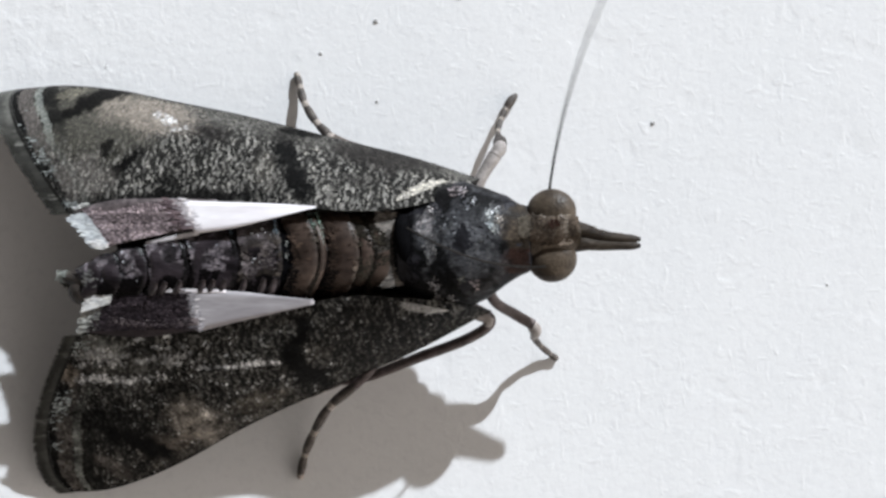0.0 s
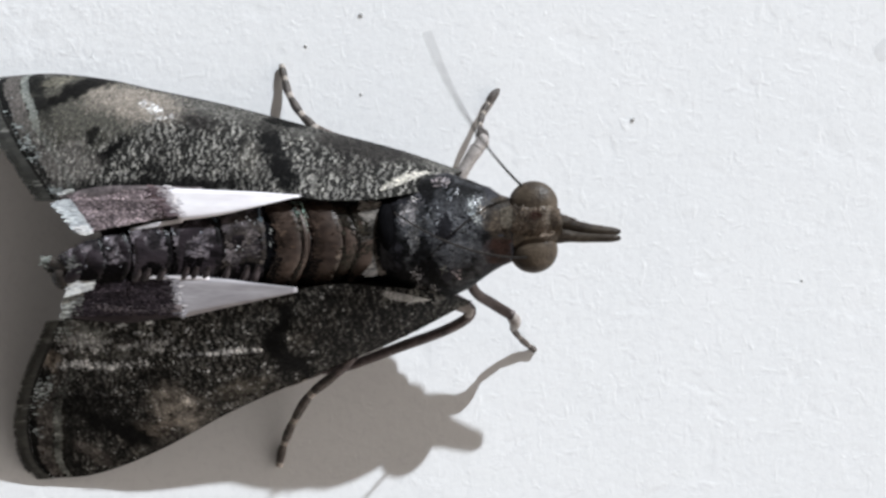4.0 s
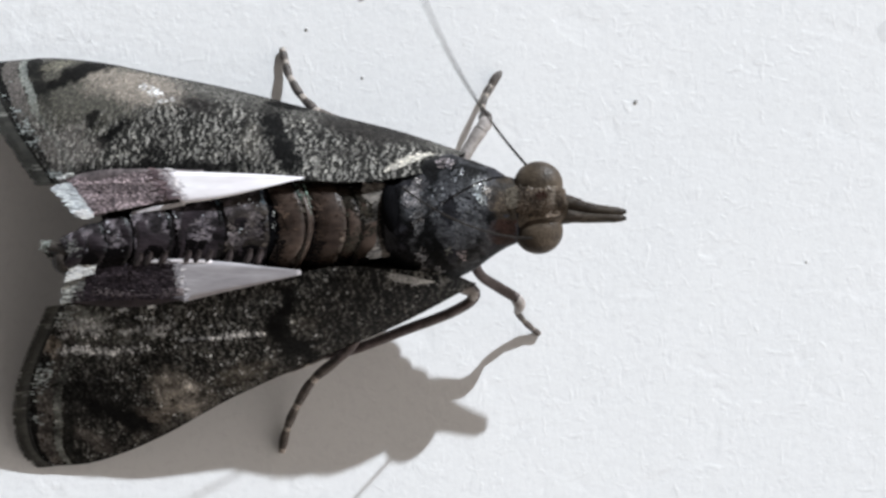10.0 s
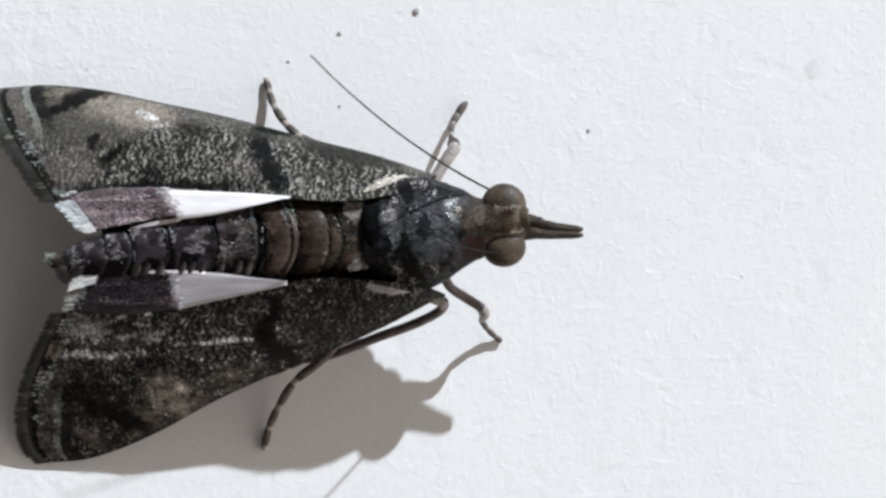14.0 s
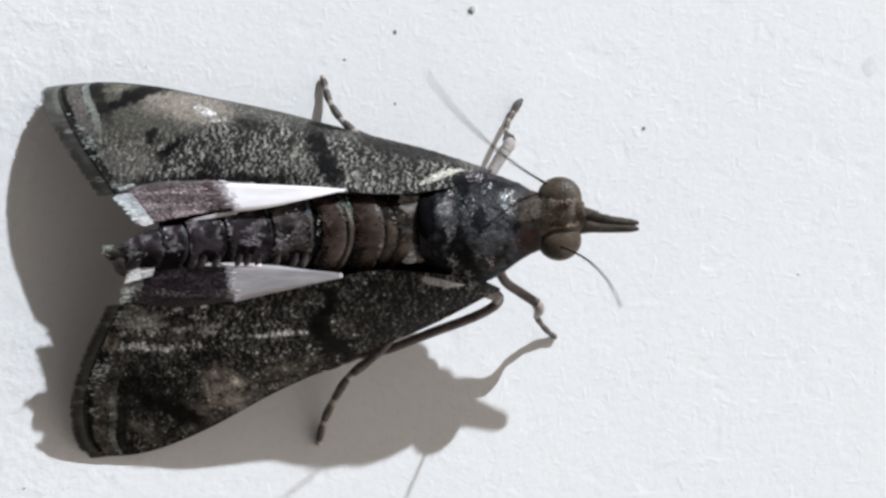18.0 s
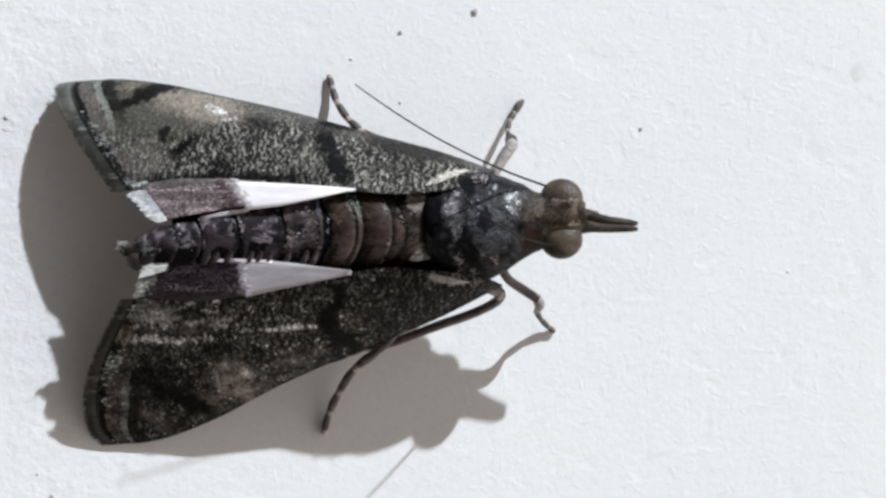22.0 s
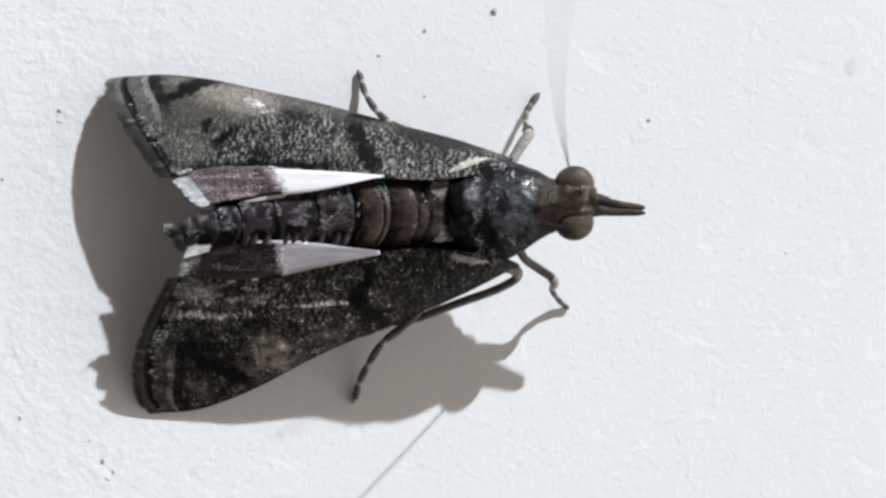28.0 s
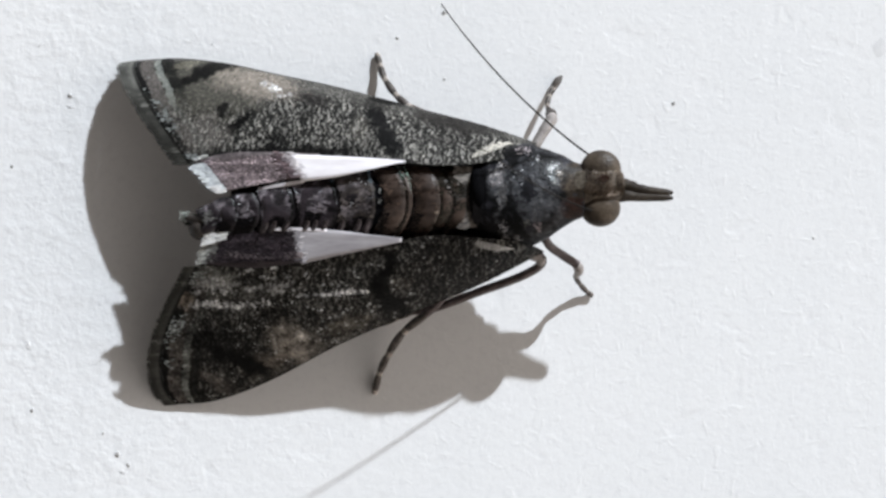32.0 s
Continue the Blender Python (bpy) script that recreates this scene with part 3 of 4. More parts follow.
def hindwings():
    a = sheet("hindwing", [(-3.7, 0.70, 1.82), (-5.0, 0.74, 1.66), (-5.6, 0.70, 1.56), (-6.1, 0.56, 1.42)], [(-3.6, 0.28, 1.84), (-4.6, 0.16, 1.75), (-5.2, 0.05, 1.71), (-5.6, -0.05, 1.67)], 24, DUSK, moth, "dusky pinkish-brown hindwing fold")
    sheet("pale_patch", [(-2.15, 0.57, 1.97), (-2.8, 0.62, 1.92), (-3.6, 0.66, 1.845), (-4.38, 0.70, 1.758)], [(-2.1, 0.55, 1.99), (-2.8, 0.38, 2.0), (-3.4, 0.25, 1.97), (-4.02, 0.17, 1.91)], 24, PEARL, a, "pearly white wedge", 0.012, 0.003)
    brush("pale_tip", ((-5.84, 0.52, 1.57), (-5.42, 0.03, 1.75), (-5.58, -0.04, 1.75), (-6.05, 0.44, 1.57)), (-1, 0.06, -0.2), 620, ((0.5, 0.53, 0.55), (0.72, 0.76, 0.78)), a, "pale bluish-white scale tuft")
    brush("white_tuft", ((-5.5, 0.1, 1.75), (-5.4, -0.02, 1.77), (-5.55, -0.06, 1.76), (-5.66, 0.06, 1.74)), (-1, 0.1, -0.2), 120, ((0.85, 0.86, 0.86), (0.95, 0.95, 0.95)), a, "bright white scale tuft", 0.12)
    brush("edge_tuft", ((-5.75, 0.68, 1.56), (-5.9, 0.62, 1.53), (-6.05, 0.56, 1.48), (-6.0, 0.62, 1.5)), (-1, 0.1, -0.25), 40, ((0.6, 0.62, 0.6), (0.9, 0.9, 0.9)), a, "white scales at the wing corner", 0.12)
    sheet("pale_edge", [(-3.95, 0.22, 1.83), (-4.4, 0.15, 1.79), (-4.85, 0.06, 1.72)], [(-4.0, 0.15, 1.82), (-4.4, 0.08, 1.78), (-4.85, 0.02, 1.71)], 8, PEARL, a, "white edge streak")
    # added dark sheet: stands for the shade between wing and abdomen
    sheet("gap_sheet", [(-0.7, 0.56, 1.84), (-1.5, 0.53, 1.86), (-2.4, 0.52, 1.86), (-4.0, 0.4, 1.78), (-5.4, 0.1, 1.6)], [(-0.7, 0.3, 1.0), (-1.5, 0.3, 1.0), (-2.4, 0.2, 1.0), (-4.0, 0.0, 1.0), (-5.4, -0.3, 1.0)], 24, MEMBRANE, a, "dark sheet added to fill the shaded gap beside the abdomen")
    # fold and wedge on -y use darker materials, with shade in the colour
    b = sheet("hindwing", [(-3.5, -0.71, 1.80), (-4.5, -0.70, 1.72), (-5.0, -0.74, 1.68), (-5.65, -0.80, 1.62)], [(-3.5, -1.22, 1.765), (-4.6, -1.40, 1.655), (-5.2, -1.42, 1.62), (-5.9, -1.34, 1.56)], 24, FOLD_SHADED, moth, "hindwing fold beside the abdomen, coloured dark as shade")
    sheet("pale_patch", [(-2.16, -0.86, 1.93), (-2.8, -0.79, 1.89), (-3.4, -0.72, 1.865), (-4.15, -0.69, 1.80)], [(-2.16, -0.93, 1.92), (-2.8, -1.07, 1.86), (-3.4, -1.2, 1.815), (-4.0, -1.34, 1.755)], 24, PEARL_SHADED, b, "white wedge, greyed in its colour as shade", 0.012, 0.003)
    # same filler on -y, also shaped to stop light slipping under the wing
    sheet("gap_sheet", [(-0.7, -0.88, 1.84), (-1.5, -0.88, 1.84), (-2.4, -1.02, 1.79), (-4.0, -1.28, 1.62), (-5.4, -1.3, 1.5)], [(-0.7, -0.5, 1.0), (-1.5, -0.5, 1.0), (-2.4, -0.5, 1.0), (-4.0, -0.5, 1.0), (-5.4, -0.6, 1.0)], 24, MEMBRANE, b, "dark sheet added to fill the shaded gap beside the abdomen")
    sheet("grey_stripe", [(-4.0, -1.12, 1.79), (-4.8, -1.16, 1.715), (-5.45, -1.1, 1.665)], [(-4.0, -1.24, 1.782), (-4.8, -1.27, 1.708), (-5.5, -1.22, 1.65)], 14, DUSK, b, "greyish-lilac stripe", 0.006, 0.002)
    soft_edge(a, (-4.38, 0.74, 1.758), (-4.02, 0.23, 1.90), (0.85, 0.82, 0.84), (0.16, 0.12, 0.13), 0.16)
    soft_edge(b, (-4.15, -0.69, 1.80), (-4.0, -1.34, 1.755), (0.5, 0.48, 0.5), (0.05, 0.042, 0.046), 0.10, 90)
    # a white strip drawn for the highlight along this fold's inner edge
    sheet("pale_edge", [(-3.55, -0.70, 1.86), (-4.1, -0.68, 1.82), (-4.7, -0.70, 1.75)], [(-3.55, -0.745, 1.855), (-4.1, -0.74, 1.81), (-4.7, -0.73, 1.745)], 8, PEARL, b, "white edge streak", 0.006, 0.002)
    brush("pale_tip", ((-5.55, -0.8, 1.68), (-5.62, -1.3, 1.6), (-5.95, -1.36, 1.55), (-5.8, -0.86, 1.64)), (-1, -0.12, -0.15), 700, ((0.14, 0.14, 0.135), (0.5, 0.52, 0.5)), b, "greyish scale tuft", 0.1)
    brush("white_tuft", ((-5.38, -0.74, 1.7), (-5.42, -0.9, 1.69), (-5.78, -1.0, 1.67), (-5.7, -0.76, 1.68)), (-1, -0.1, -0.12), 320, ((0.6, 0.61, 0.6), (0.95, 0.96, 0.95)), b, "bright white scale tuft")
    # the -y fold's scales carry its shade as a much darker tint
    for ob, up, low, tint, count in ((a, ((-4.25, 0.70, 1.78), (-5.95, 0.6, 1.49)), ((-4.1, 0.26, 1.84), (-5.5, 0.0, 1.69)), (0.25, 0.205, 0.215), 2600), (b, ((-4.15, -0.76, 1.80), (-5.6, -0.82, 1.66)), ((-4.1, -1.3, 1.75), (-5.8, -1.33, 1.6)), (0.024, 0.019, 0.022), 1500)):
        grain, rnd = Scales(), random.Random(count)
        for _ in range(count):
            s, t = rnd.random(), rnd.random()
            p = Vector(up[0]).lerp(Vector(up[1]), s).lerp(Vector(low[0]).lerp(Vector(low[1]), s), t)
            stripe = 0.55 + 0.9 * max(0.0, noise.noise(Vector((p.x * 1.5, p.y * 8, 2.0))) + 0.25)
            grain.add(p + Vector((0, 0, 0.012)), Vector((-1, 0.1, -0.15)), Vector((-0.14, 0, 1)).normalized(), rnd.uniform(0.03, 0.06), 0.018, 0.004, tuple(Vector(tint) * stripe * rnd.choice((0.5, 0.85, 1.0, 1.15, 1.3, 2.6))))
        grain.link("fold_scaling", BODY_SCALES, ob)


hindwings()


def abdomen():
    # front and hind edge of each plate, and whether it is brown
    plates = ((-0.86, -1.2, 1), (-1.17, -1.44, 1), (-1.42, -1.93, 1), (-1.96, -2.06, 2), (-2.07, -2.5, 1), (-2.62, -3.3, 0), (-3.3, -4.1, 0), (-4.12, -4.74, 0), (-4.78, -5.18, 0), (-5.18, -5.52, 0), (-5.52, -5.84, 0))

    def shape(x):
        y = np.interp(-x, (0.85, 2.3, 4.36, 5.4, 5.9), (-0.13, -0.18, -0.33, -0.47, -0.6))
        hw = np.interp(-x, (0.85, 2.3, 4.36, 5.4, 5.9), (0.66, 0.70, 0.47, 0.34, 0.2))
        top = np.interp(-x, (0.85, 2.3, 4.36, 5.4, 5.9), (1.97, 1.96, 1.85, 1.80, 1.74))
        hh = np.interp(-x, (0.85, 4.36, 5.4, 5.9), (0.62, 0.42, 0.27, 0.22))
        return y, top - hh, hw, hh

    SQ = 0.72
    # near-black core: its colour supplies the shade in the gaps between plates
    core = link_mesh("abdomen", *loft([(x, *shape(x)[:2], shape(x)[2] * 0.86, shape(x)[3] * 0.86) for x in np.linspace(-0.7, -5.75, 16)], square=SQ), DEEP_BLACK, moth, "banded brown and black abdomen")
    rnd = random.Random(4)
    for k, (a, b, brown) in enumerate(plates):
        bow = 0.26 if brown else 0.16
        # the large brown plates are domes, the others overlap like tiles
        lip = ((0.0, 0.87), (0.04, 0.95), (0.12, 0.995), (0.25, 1.015), (0.45, 1.02), (0.65, 1.01), (0.85, 0.97), (0.95, 0.92), (1.0, 0.85)) if brown == 1 and k > 1 else ((0.0, 0.86), (0.08, 0.92), (0.2, 0.965), (0.4, 1.0), (0.65, 1.015), (0.85, 1.02), (0.94, 1.0), (0.98, 0.95), (1.0, 0.86))

        def height(s):
            return float(np.interp(s, [q[0] for q in lip], [q[1] for q in lip]))

        rings = []
        for s, g in lip:
            x = a + (b - a) * s
            y, z, hw, hh = shape(x)
            sunk = 0.93 if k < 2 else 1.0
            rings.append((x, y, z, hw * g * sunk, hh * g * sunk))
        v, f = loft(rings, 48, 0.045 if brown else 0.07, k * 5, SQ, bow)
        seg = link_mesh("segment", v, f, SEGMENT_BROWN if brown else SEGMENT_DARK, core, ("translucent brown segment", "pale greenish membrane")[brown - 1] if brown else "")
        sc = Scales()
        for _ in range(int((700 if brown else 1500) * abs(b - a) / 0.5)):
            s, ang = rnd.uniform(0.03, 0.95), rnd.uniform(0.1, math.pi - 0.1)
            if brown == 1 and k > 1 and 0.13 < s < 0.55 and rnd.random() < 0.88:
                continue
            x = a + (b - a) * s
            y, z, hw, hh = shape(x)
            ca, sa = math.cos(ang), math.sin(ang)
            g = (height(s) + 0.012) * (0.93 if k < 2 else 1.0)
            n = Vector((0.35 if s < 0.1 else -0.1, ca * 0.6, sa)).normalized()
            p = Vector((x - bow * abs(ca) ** (2 * SQ), y + g * hw * math.copysign(abs(ca) ** SQ, ca), z + g * hh * sa ** SQ))
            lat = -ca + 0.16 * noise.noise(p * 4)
            cloud = 0.45 + 1.5 * max(0.0, noise.noise(p * 3.3 + Vector((k, 0, 0))) + 0.15)
            if brown == 2:
                t = Vector((0.078, 0.068, 0.056)) * cloud
                if lat < -0.5:
                    t = Vector((0.2, 0.26, 0.23)) * cloud
            elif brown:
                t = Vector((0.078, 0.054, 0.042) if k > 1 else (0.048, 0.043, 0.034)) * cloud
                # shade painted black on the brown plates' hind edges and -y flank
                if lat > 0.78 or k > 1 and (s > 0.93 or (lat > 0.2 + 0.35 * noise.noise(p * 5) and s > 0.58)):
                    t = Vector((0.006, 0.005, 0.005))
                elif s < 0.13 and k > 1:
                    t = Vector((0.1, 0.08, 0.065)) * cloud
            else:
                t = Vector((0.082, 0.073, 0.08)) * (0.25 + 2.6 * max(0.0, noise.noise(p * 6 + Vector((k, 0, 0))) + 0.6 * noise.noise(p * 14) + 0.2))
                # plate fronts under the overlap and the -y flank tinted black as shade
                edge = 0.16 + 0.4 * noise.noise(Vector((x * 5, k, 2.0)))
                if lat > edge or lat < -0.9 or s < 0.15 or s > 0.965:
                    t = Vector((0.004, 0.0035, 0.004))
                if k == 5 and lat < 0.3:
                    t = t.lerp(Vector((0.1, 0.085, 0.075)) * cloud, 0.5)
            # sparkles: single scales tinted near white in place of highlights
            if rnd.random() < (0.035 if not brown and lat < 0.1 and noise.noise(p * 2.5) > 0.1 else 0.001):
                t = Vector((0.5, 0.52, 0.55))
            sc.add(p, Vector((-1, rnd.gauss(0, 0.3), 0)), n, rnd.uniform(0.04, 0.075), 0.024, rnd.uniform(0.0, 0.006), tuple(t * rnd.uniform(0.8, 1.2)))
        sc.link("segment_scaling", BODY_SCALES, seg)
        # folds of skin that hang down the flank, with painted shade between them
        if not brown and b > -5.0:
            for s in (0.2, 0.5, 0.8) if b - a < -0.6 else (0.25, 0.7):
                x = a + (b - a) * s + rnd.uniform(-0.08, 0.08)
                y, z, hw, hh = shape(x)
                path = []
                for ang in np.linspace(1.12, 0.2, 9) * math.pi / 2:
                    ca, sa = math.cos(ang), math.sin(ang)
                    if ca > 0.2:
                        path.append((x - bow * ca ** (2 * SQ) + 0.012 * math.sin(ang * 7), y - 1.0 * hw * ca ** SQ, z + 1.0 * hh * sa ** SQ))
                link_mesh("flank_fold", *tube(path, [0.065 * math.sin(math.pi * (i + 0.7) / (len(path) + 0.4)) ** 0.5 for i in range(len(path))], 8), FLANK, seg, "dull lilac fold of skin")
    # glints painted as pale scales on the membranes between the plates
    for x, ys, tint, count in ((-2.57, (-0.3, 0.08), (0.4, 0.41, 0.4), 14), (-2.0, (-0.1, 0.3), (0.4, 0.46, 0.41), 22), (-2.72, (0.14, 0.38), (0.16, 0.21, 0.25), 40), (-2.0, (0.3, 0.46), (0.3, 0.42, 0.36), 26), (-3.42, (0.14, 0.3), (0.1, 0.14, 0.17), 20)):
        gl = Scales()
        for _ in range(count):
            y0 = rnd.uniform(*ys)
            y, z, hw, hh = shape(x)
            c = min(0.95, abs((y0 - y) / hw)) ** (1 / SQ)
            p = Vector((x + rnd.gauss(0, 0.014) - (0.2 if x > -2.6 else 0.12) * c * c, y0, z + hh * (1 - c * c) ** (SQ / 2) + 0.0))
            gl.add(p, Vector((-0.4, 1, 0)), Vector((0.2, 0.1, 1)).normalized(), rnd.uniform(0.02, 0.04), rnd.uniform(0.008, 0.018), 0.003, tuple(Vector(tint) * rnd.uniform(0.2, 1.0)))
        gl.link("membrane_glint", BODY_SCALES, core, "painted glint on the membrane between two segments")
    # the tail: a dark round tip, a brown bridge and a pale tuft
    link_mesh("tail_ball", *ellipsoid((-5.93, -0.71, 1.54), (0.22, 0.2, 0.2), 24, 16), TAIL, core, "dark rounded tail tip")
    link_mesh("tail_bridge", *tube(curve([(-5.7, -0.6, 1.6), (-5.95, -0.54, 1.58), (-6.1, -0.5, 1.57), (-6.22, -0.47, 1.57)], 10), [0.16, 0.16, 0.15, 0.13, 0.11, 0.1, 0.09, 0.09, 0.08, 0.05], 12), TAIL, core, "brown tail piece")
    tuft, r2 = Scales(), random.Random(9)
    for cx, cy, cz, r, tint, count in ((-6.2, -0.44, 1.61, 0.035, (0.36, 0.39, 0.36), 60), (-6.12, -0.58, 1.54, 0.05, (0.09, 0.1, 0.09), 40), (-5.72, -0.5, 1.765, 0.06, (0.16, 0.16, 0.155), 60)):
        for _ in range(count):
            d = Vector((-1, r2.uniform(-0.6, 0.6), r2.uniform(-0.3, 0.3)))
            p = Vector((cx + r2.gauss(0, r), cy + r2.gauss(0, r), cz + r2.uniform(-0.02, 0.03)))
            tuft.add(p, d, Vector((0.1, 0, 1)).normalized(), r2.uniform(0.04, 0.08), 0.018, 0.006, tuple(Vector(tint) * r2.uniform(0.3, 1.1)))
    tuft.link("tail_tuft", BODY_SCALES, core, "pale greenish-grey tail tuft")


abdomen()


def thorax():
    rings = [(-0.95, -0.1, 1.3, 0.62, 0.55), (-0.85, -0.1, 1.3, 0.78, 0.66), (-0.6, -0.1, 1.28, 0.93, 0.76), (-0.25, -0.09, 1.42, 1.0, 0.67), (0.15, -0.06, 1.6, 0.97, 0.55),
             (0.5, -0.02, 1.72, 0.83, 0.47), (0.8, 0.02, 1.83, 0.66, 0.36), (1.0, 0.02, 1.87, 0.54, 0.3), (1.14, 0.03, 1.88, 0.49, 0.26), (1.2, 0.04, 1.87, 0.42, 0.2)]
    v, f = loft(rings, 40, 0.06, 2)
    th = link_mesh("thorax", v, f, BODY, moth, "glossy blue-black scaled thorax")
    rnd = random.Random(3)
    X = [r[0] for r in rings]

    def point(x, ang):
        y, z, hw, hh = (np.interp(x, X, [r[k] for r in rings]) for k in (1, 2, 3, 4))
        n = Vector((0.25 * (x > 0.3) - 0.1, math.cos(ang) / hw, math.sin(ang) / hh)).normalized()
        return Vector((x, y + hw * math.cos(ang), z + hh * math.sin(ang))), n

    dark = ((-0.5, -0.35, 0.3, 0.3), (-0.1, -0.6, 0.3, 0.14), (-0.2, 0.66, 0.4, 0.2), (0.35, 0.62, 0.3, 0.12), (-0.1, -0.15, 0.12, 0.1))
    grey = ((0.3, -0.05, 0.45, 0.45), (-0.35, 0.15, 0.2, 0.3), (0.6, 0.3, 0.2, 0.2))
    sc, pearl = Scales(), Scales()
    for _ in range(13000):
        x, ang = rnd.uniform(-0.9, 1.16), rnd.uniform(0.05, math.pi - 0.05)
        p, n = point(x, ang)
        n1, n2, n3 = noise.noise(p * 2.1 + Vector((4, 0, 0))), noise.noise(p * 6 + Vector((0, 5, 0))), noise.noise(p * 13)
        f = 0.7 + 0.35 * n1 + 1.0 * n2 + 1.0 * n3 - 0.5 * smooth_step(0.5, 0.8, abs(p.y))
        f += 1.1 * max(blob(p.x, p.y, *q) for q in grey) - 0.8 * max(blob(p.x, p.y, *q) for q in dark)
        t = Vector((0.047, 0.0485, 0.053)) * max(0.1, f)
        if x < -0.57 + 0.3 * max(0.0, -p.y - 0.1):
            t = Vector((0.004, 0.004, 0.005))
        if x > 0.74:
            blend = smooth_step(0.76, 0.92, x + 0.1 * n2)
            # shade in the tint: neck browns dimmed on -y, away from the sun
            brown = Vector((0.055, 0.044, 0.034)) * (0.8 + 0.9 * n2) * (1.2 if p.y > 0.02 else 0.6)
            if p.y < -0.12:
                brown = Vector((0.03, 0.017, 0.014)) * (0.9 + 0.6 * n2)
            t = t.lerp(brown, blend)
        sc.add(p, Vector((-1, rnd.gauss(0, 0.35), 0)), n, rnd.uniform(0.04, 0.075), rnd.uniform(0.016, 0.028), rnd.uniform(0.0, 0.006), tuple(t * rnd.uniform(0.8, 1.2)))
    # curled ridges of pearly scales and painted glints: middle, radius, start and end of the curl, tint, number
    for cx, cy, r, a0, a1, tint, count in ((-0.40, 0.27, 0.12, 10, 300, (0.3, 0.285, 0.29), 110), (-0.36, 0.26, 0.05, 100, 330, (0.22, 0.21, 0.215), 30), (-0.44, -0.05, 0.17, -70, 60, (0.17, 0.17, 0.175), 60), (-0.3, -0.2, 0.1, 90, 250, (0.13, 0.13, 0.135), 40), (-0.25, 0.02, 0.12, 40, 200, (0.1, 0.1, 0.105), 30),
                                           (0.02, 0.77, 0.06, 0, 360, (0.3, 0.26, 0.27), 34), (0.14, 0.76, 0.045, 0, 360, (0.6, 0.54, 0.56), 26), (0.64, 0.34, 0.11, 30, 260, (0.28, 0.3, 0.3), 60), (0.72, 0.3, 0.06, 0, 360, (0.22, 0.2, 0.18), 30), (0.57, 0.26, 0.03, 0, 360, (0.5, 0.56, 0.58), 16), (0.64, 0.18, 0.035, 0, 360, (0.95, 1.0, 1.0), 30),
                                           (-0.29, -0.66, 0.06, 0, 360, (0.2, 0.195, 0.2), 30), (-0.12, -0.72, 0.16, 200, 330, (0.32, 0.31, 0.31), 60), (0.33, -0.64, 0.045, 0, 360, (0.4, 0.34, 0.35), 22), (0.15, -0.58, 0.05, 60, 260, (0.16, 0.16, 0.15), 24), (-0.5, 0.62, 0.1, 30, 170, (0.12, 0.12, 0.13), 30), (-0.25, 0.6, 0.12, 180, 300, (0.09, 0.09, 0.1), 24), (0.3, 0.45, 0.14, 60, 180, (0.09, 0.095, 0.105), 30), (0.1, 0.1, 0.2, 100, 220, (0.1, 0.105, 0.115), 34), (0.4, -0.1, 0.16, -40, 80, (0.09, 0.095, 0.1), 30)):
        for _ in range(count):
            turn = radians(rnd.uniform(a0, a1))
            away = r * (1 + rnd.gauss(0, 0.3) + 0.6 * noise.noise(Vector((turn * 1.3, cx * 9, cy * 9)))) if r > 0.065 else 1.3 * r * math.sqrt(rnd.random())
            x, y = cx + away * math.cos(turn), cy + 1.25 * away * math.sin(turn)
            turn = turn if r > 0.065 else rnd.uniform(0, 6.28)
            hw, y0 = np.interp(x, X, [q[3] for q in rings]), np.interp(x, X, [q[1] for q in rings])
            p, n = point(x, math.acos(max(-0.98, min(0.98, (y - y0) / hw))))
            light = max(0.15, 0.6 + 1.0 * noise.noise(p * 9)) * rnd.uniform(0.6, 1.2)
            pearl.add(p + n * 0.012, Vector((-math.sin(turn), math.cos(turn), 0)), n, rnd.uniform(0.03, 0.06), rnd.uniform(0.012, 0.024), rnd.uniform(0.0, 0.012), tuple(Vector(tint) * 1.6 * light))
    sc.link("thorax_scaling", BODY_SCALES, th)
    pearl.link("pearly_glint_tuft", PEARL_SCALES, th, "pearly scale tufts with painted glints")
    # shoulder flaps over the wing bases
    for side, tint in ((1, (0.85, 0.81, 0.72)), (-1, (0.5, 0.49, 0.47))):
        tg = Scales()
        for _ in range(260):
            s = rnd.random()
            at, nor = (at_a, normal_a) if side > 0 else (at_b, normal_b)
            u, v = 0.045 + 0.085 * s, (0.4 if side > 0 else 0.66) + 0.42 * s * (1 if side > 0 else 0.55) + rnd.uniform(-1, 1) * (0.36 if side > 0 else 0.3) * s * (1.05 - s)
            n = nor(u, v)
            tg.add(at(u, v) + n * 0.02, Vector((-1, -side * 0.3 + rnd.gauss(0, 0.25), 0)), n, rnd.uniform(0.06, 0.13), 0.02, 0.012, tuple(Vector(tint) * rnd.uniform(0.35, 1.1) * (1.0 - 0.75 * s * rnd.random())))
        tg.link("shoulder_tuft", BODY_SCALES, th, "cream shoulder tuft" if side > 0 else "grey shoulder tuft")
    link_mesh("rear_crescent", *tube(curve([(-0.77, 0.5, 1.76), (-0.79, 0.28, 1.90), (-0.75, 0.0, 1.95), (-0.68, -0.28, 1.91), (-0.58, -0.54, 1.75)], 20), [0.155 * math.sin(math.pi * (k + 0.6) / 20.2) ** 0.6 for k in range(20)], 12, 0.7), DEEP_BLACK, th, "black crescent at the back of the thorax")
    # the pale collar at the back of the thorax
    cl = Scales()
    for _ in range(420):
        y = rnd.uniform(-0.66, 0.46)
        p = Vector((-0.86 - 0.24 * rnd.random() + 0.16 * max(0.0, -y), y, 1.925 - 0.3 * (y + 0.1) ** 2))
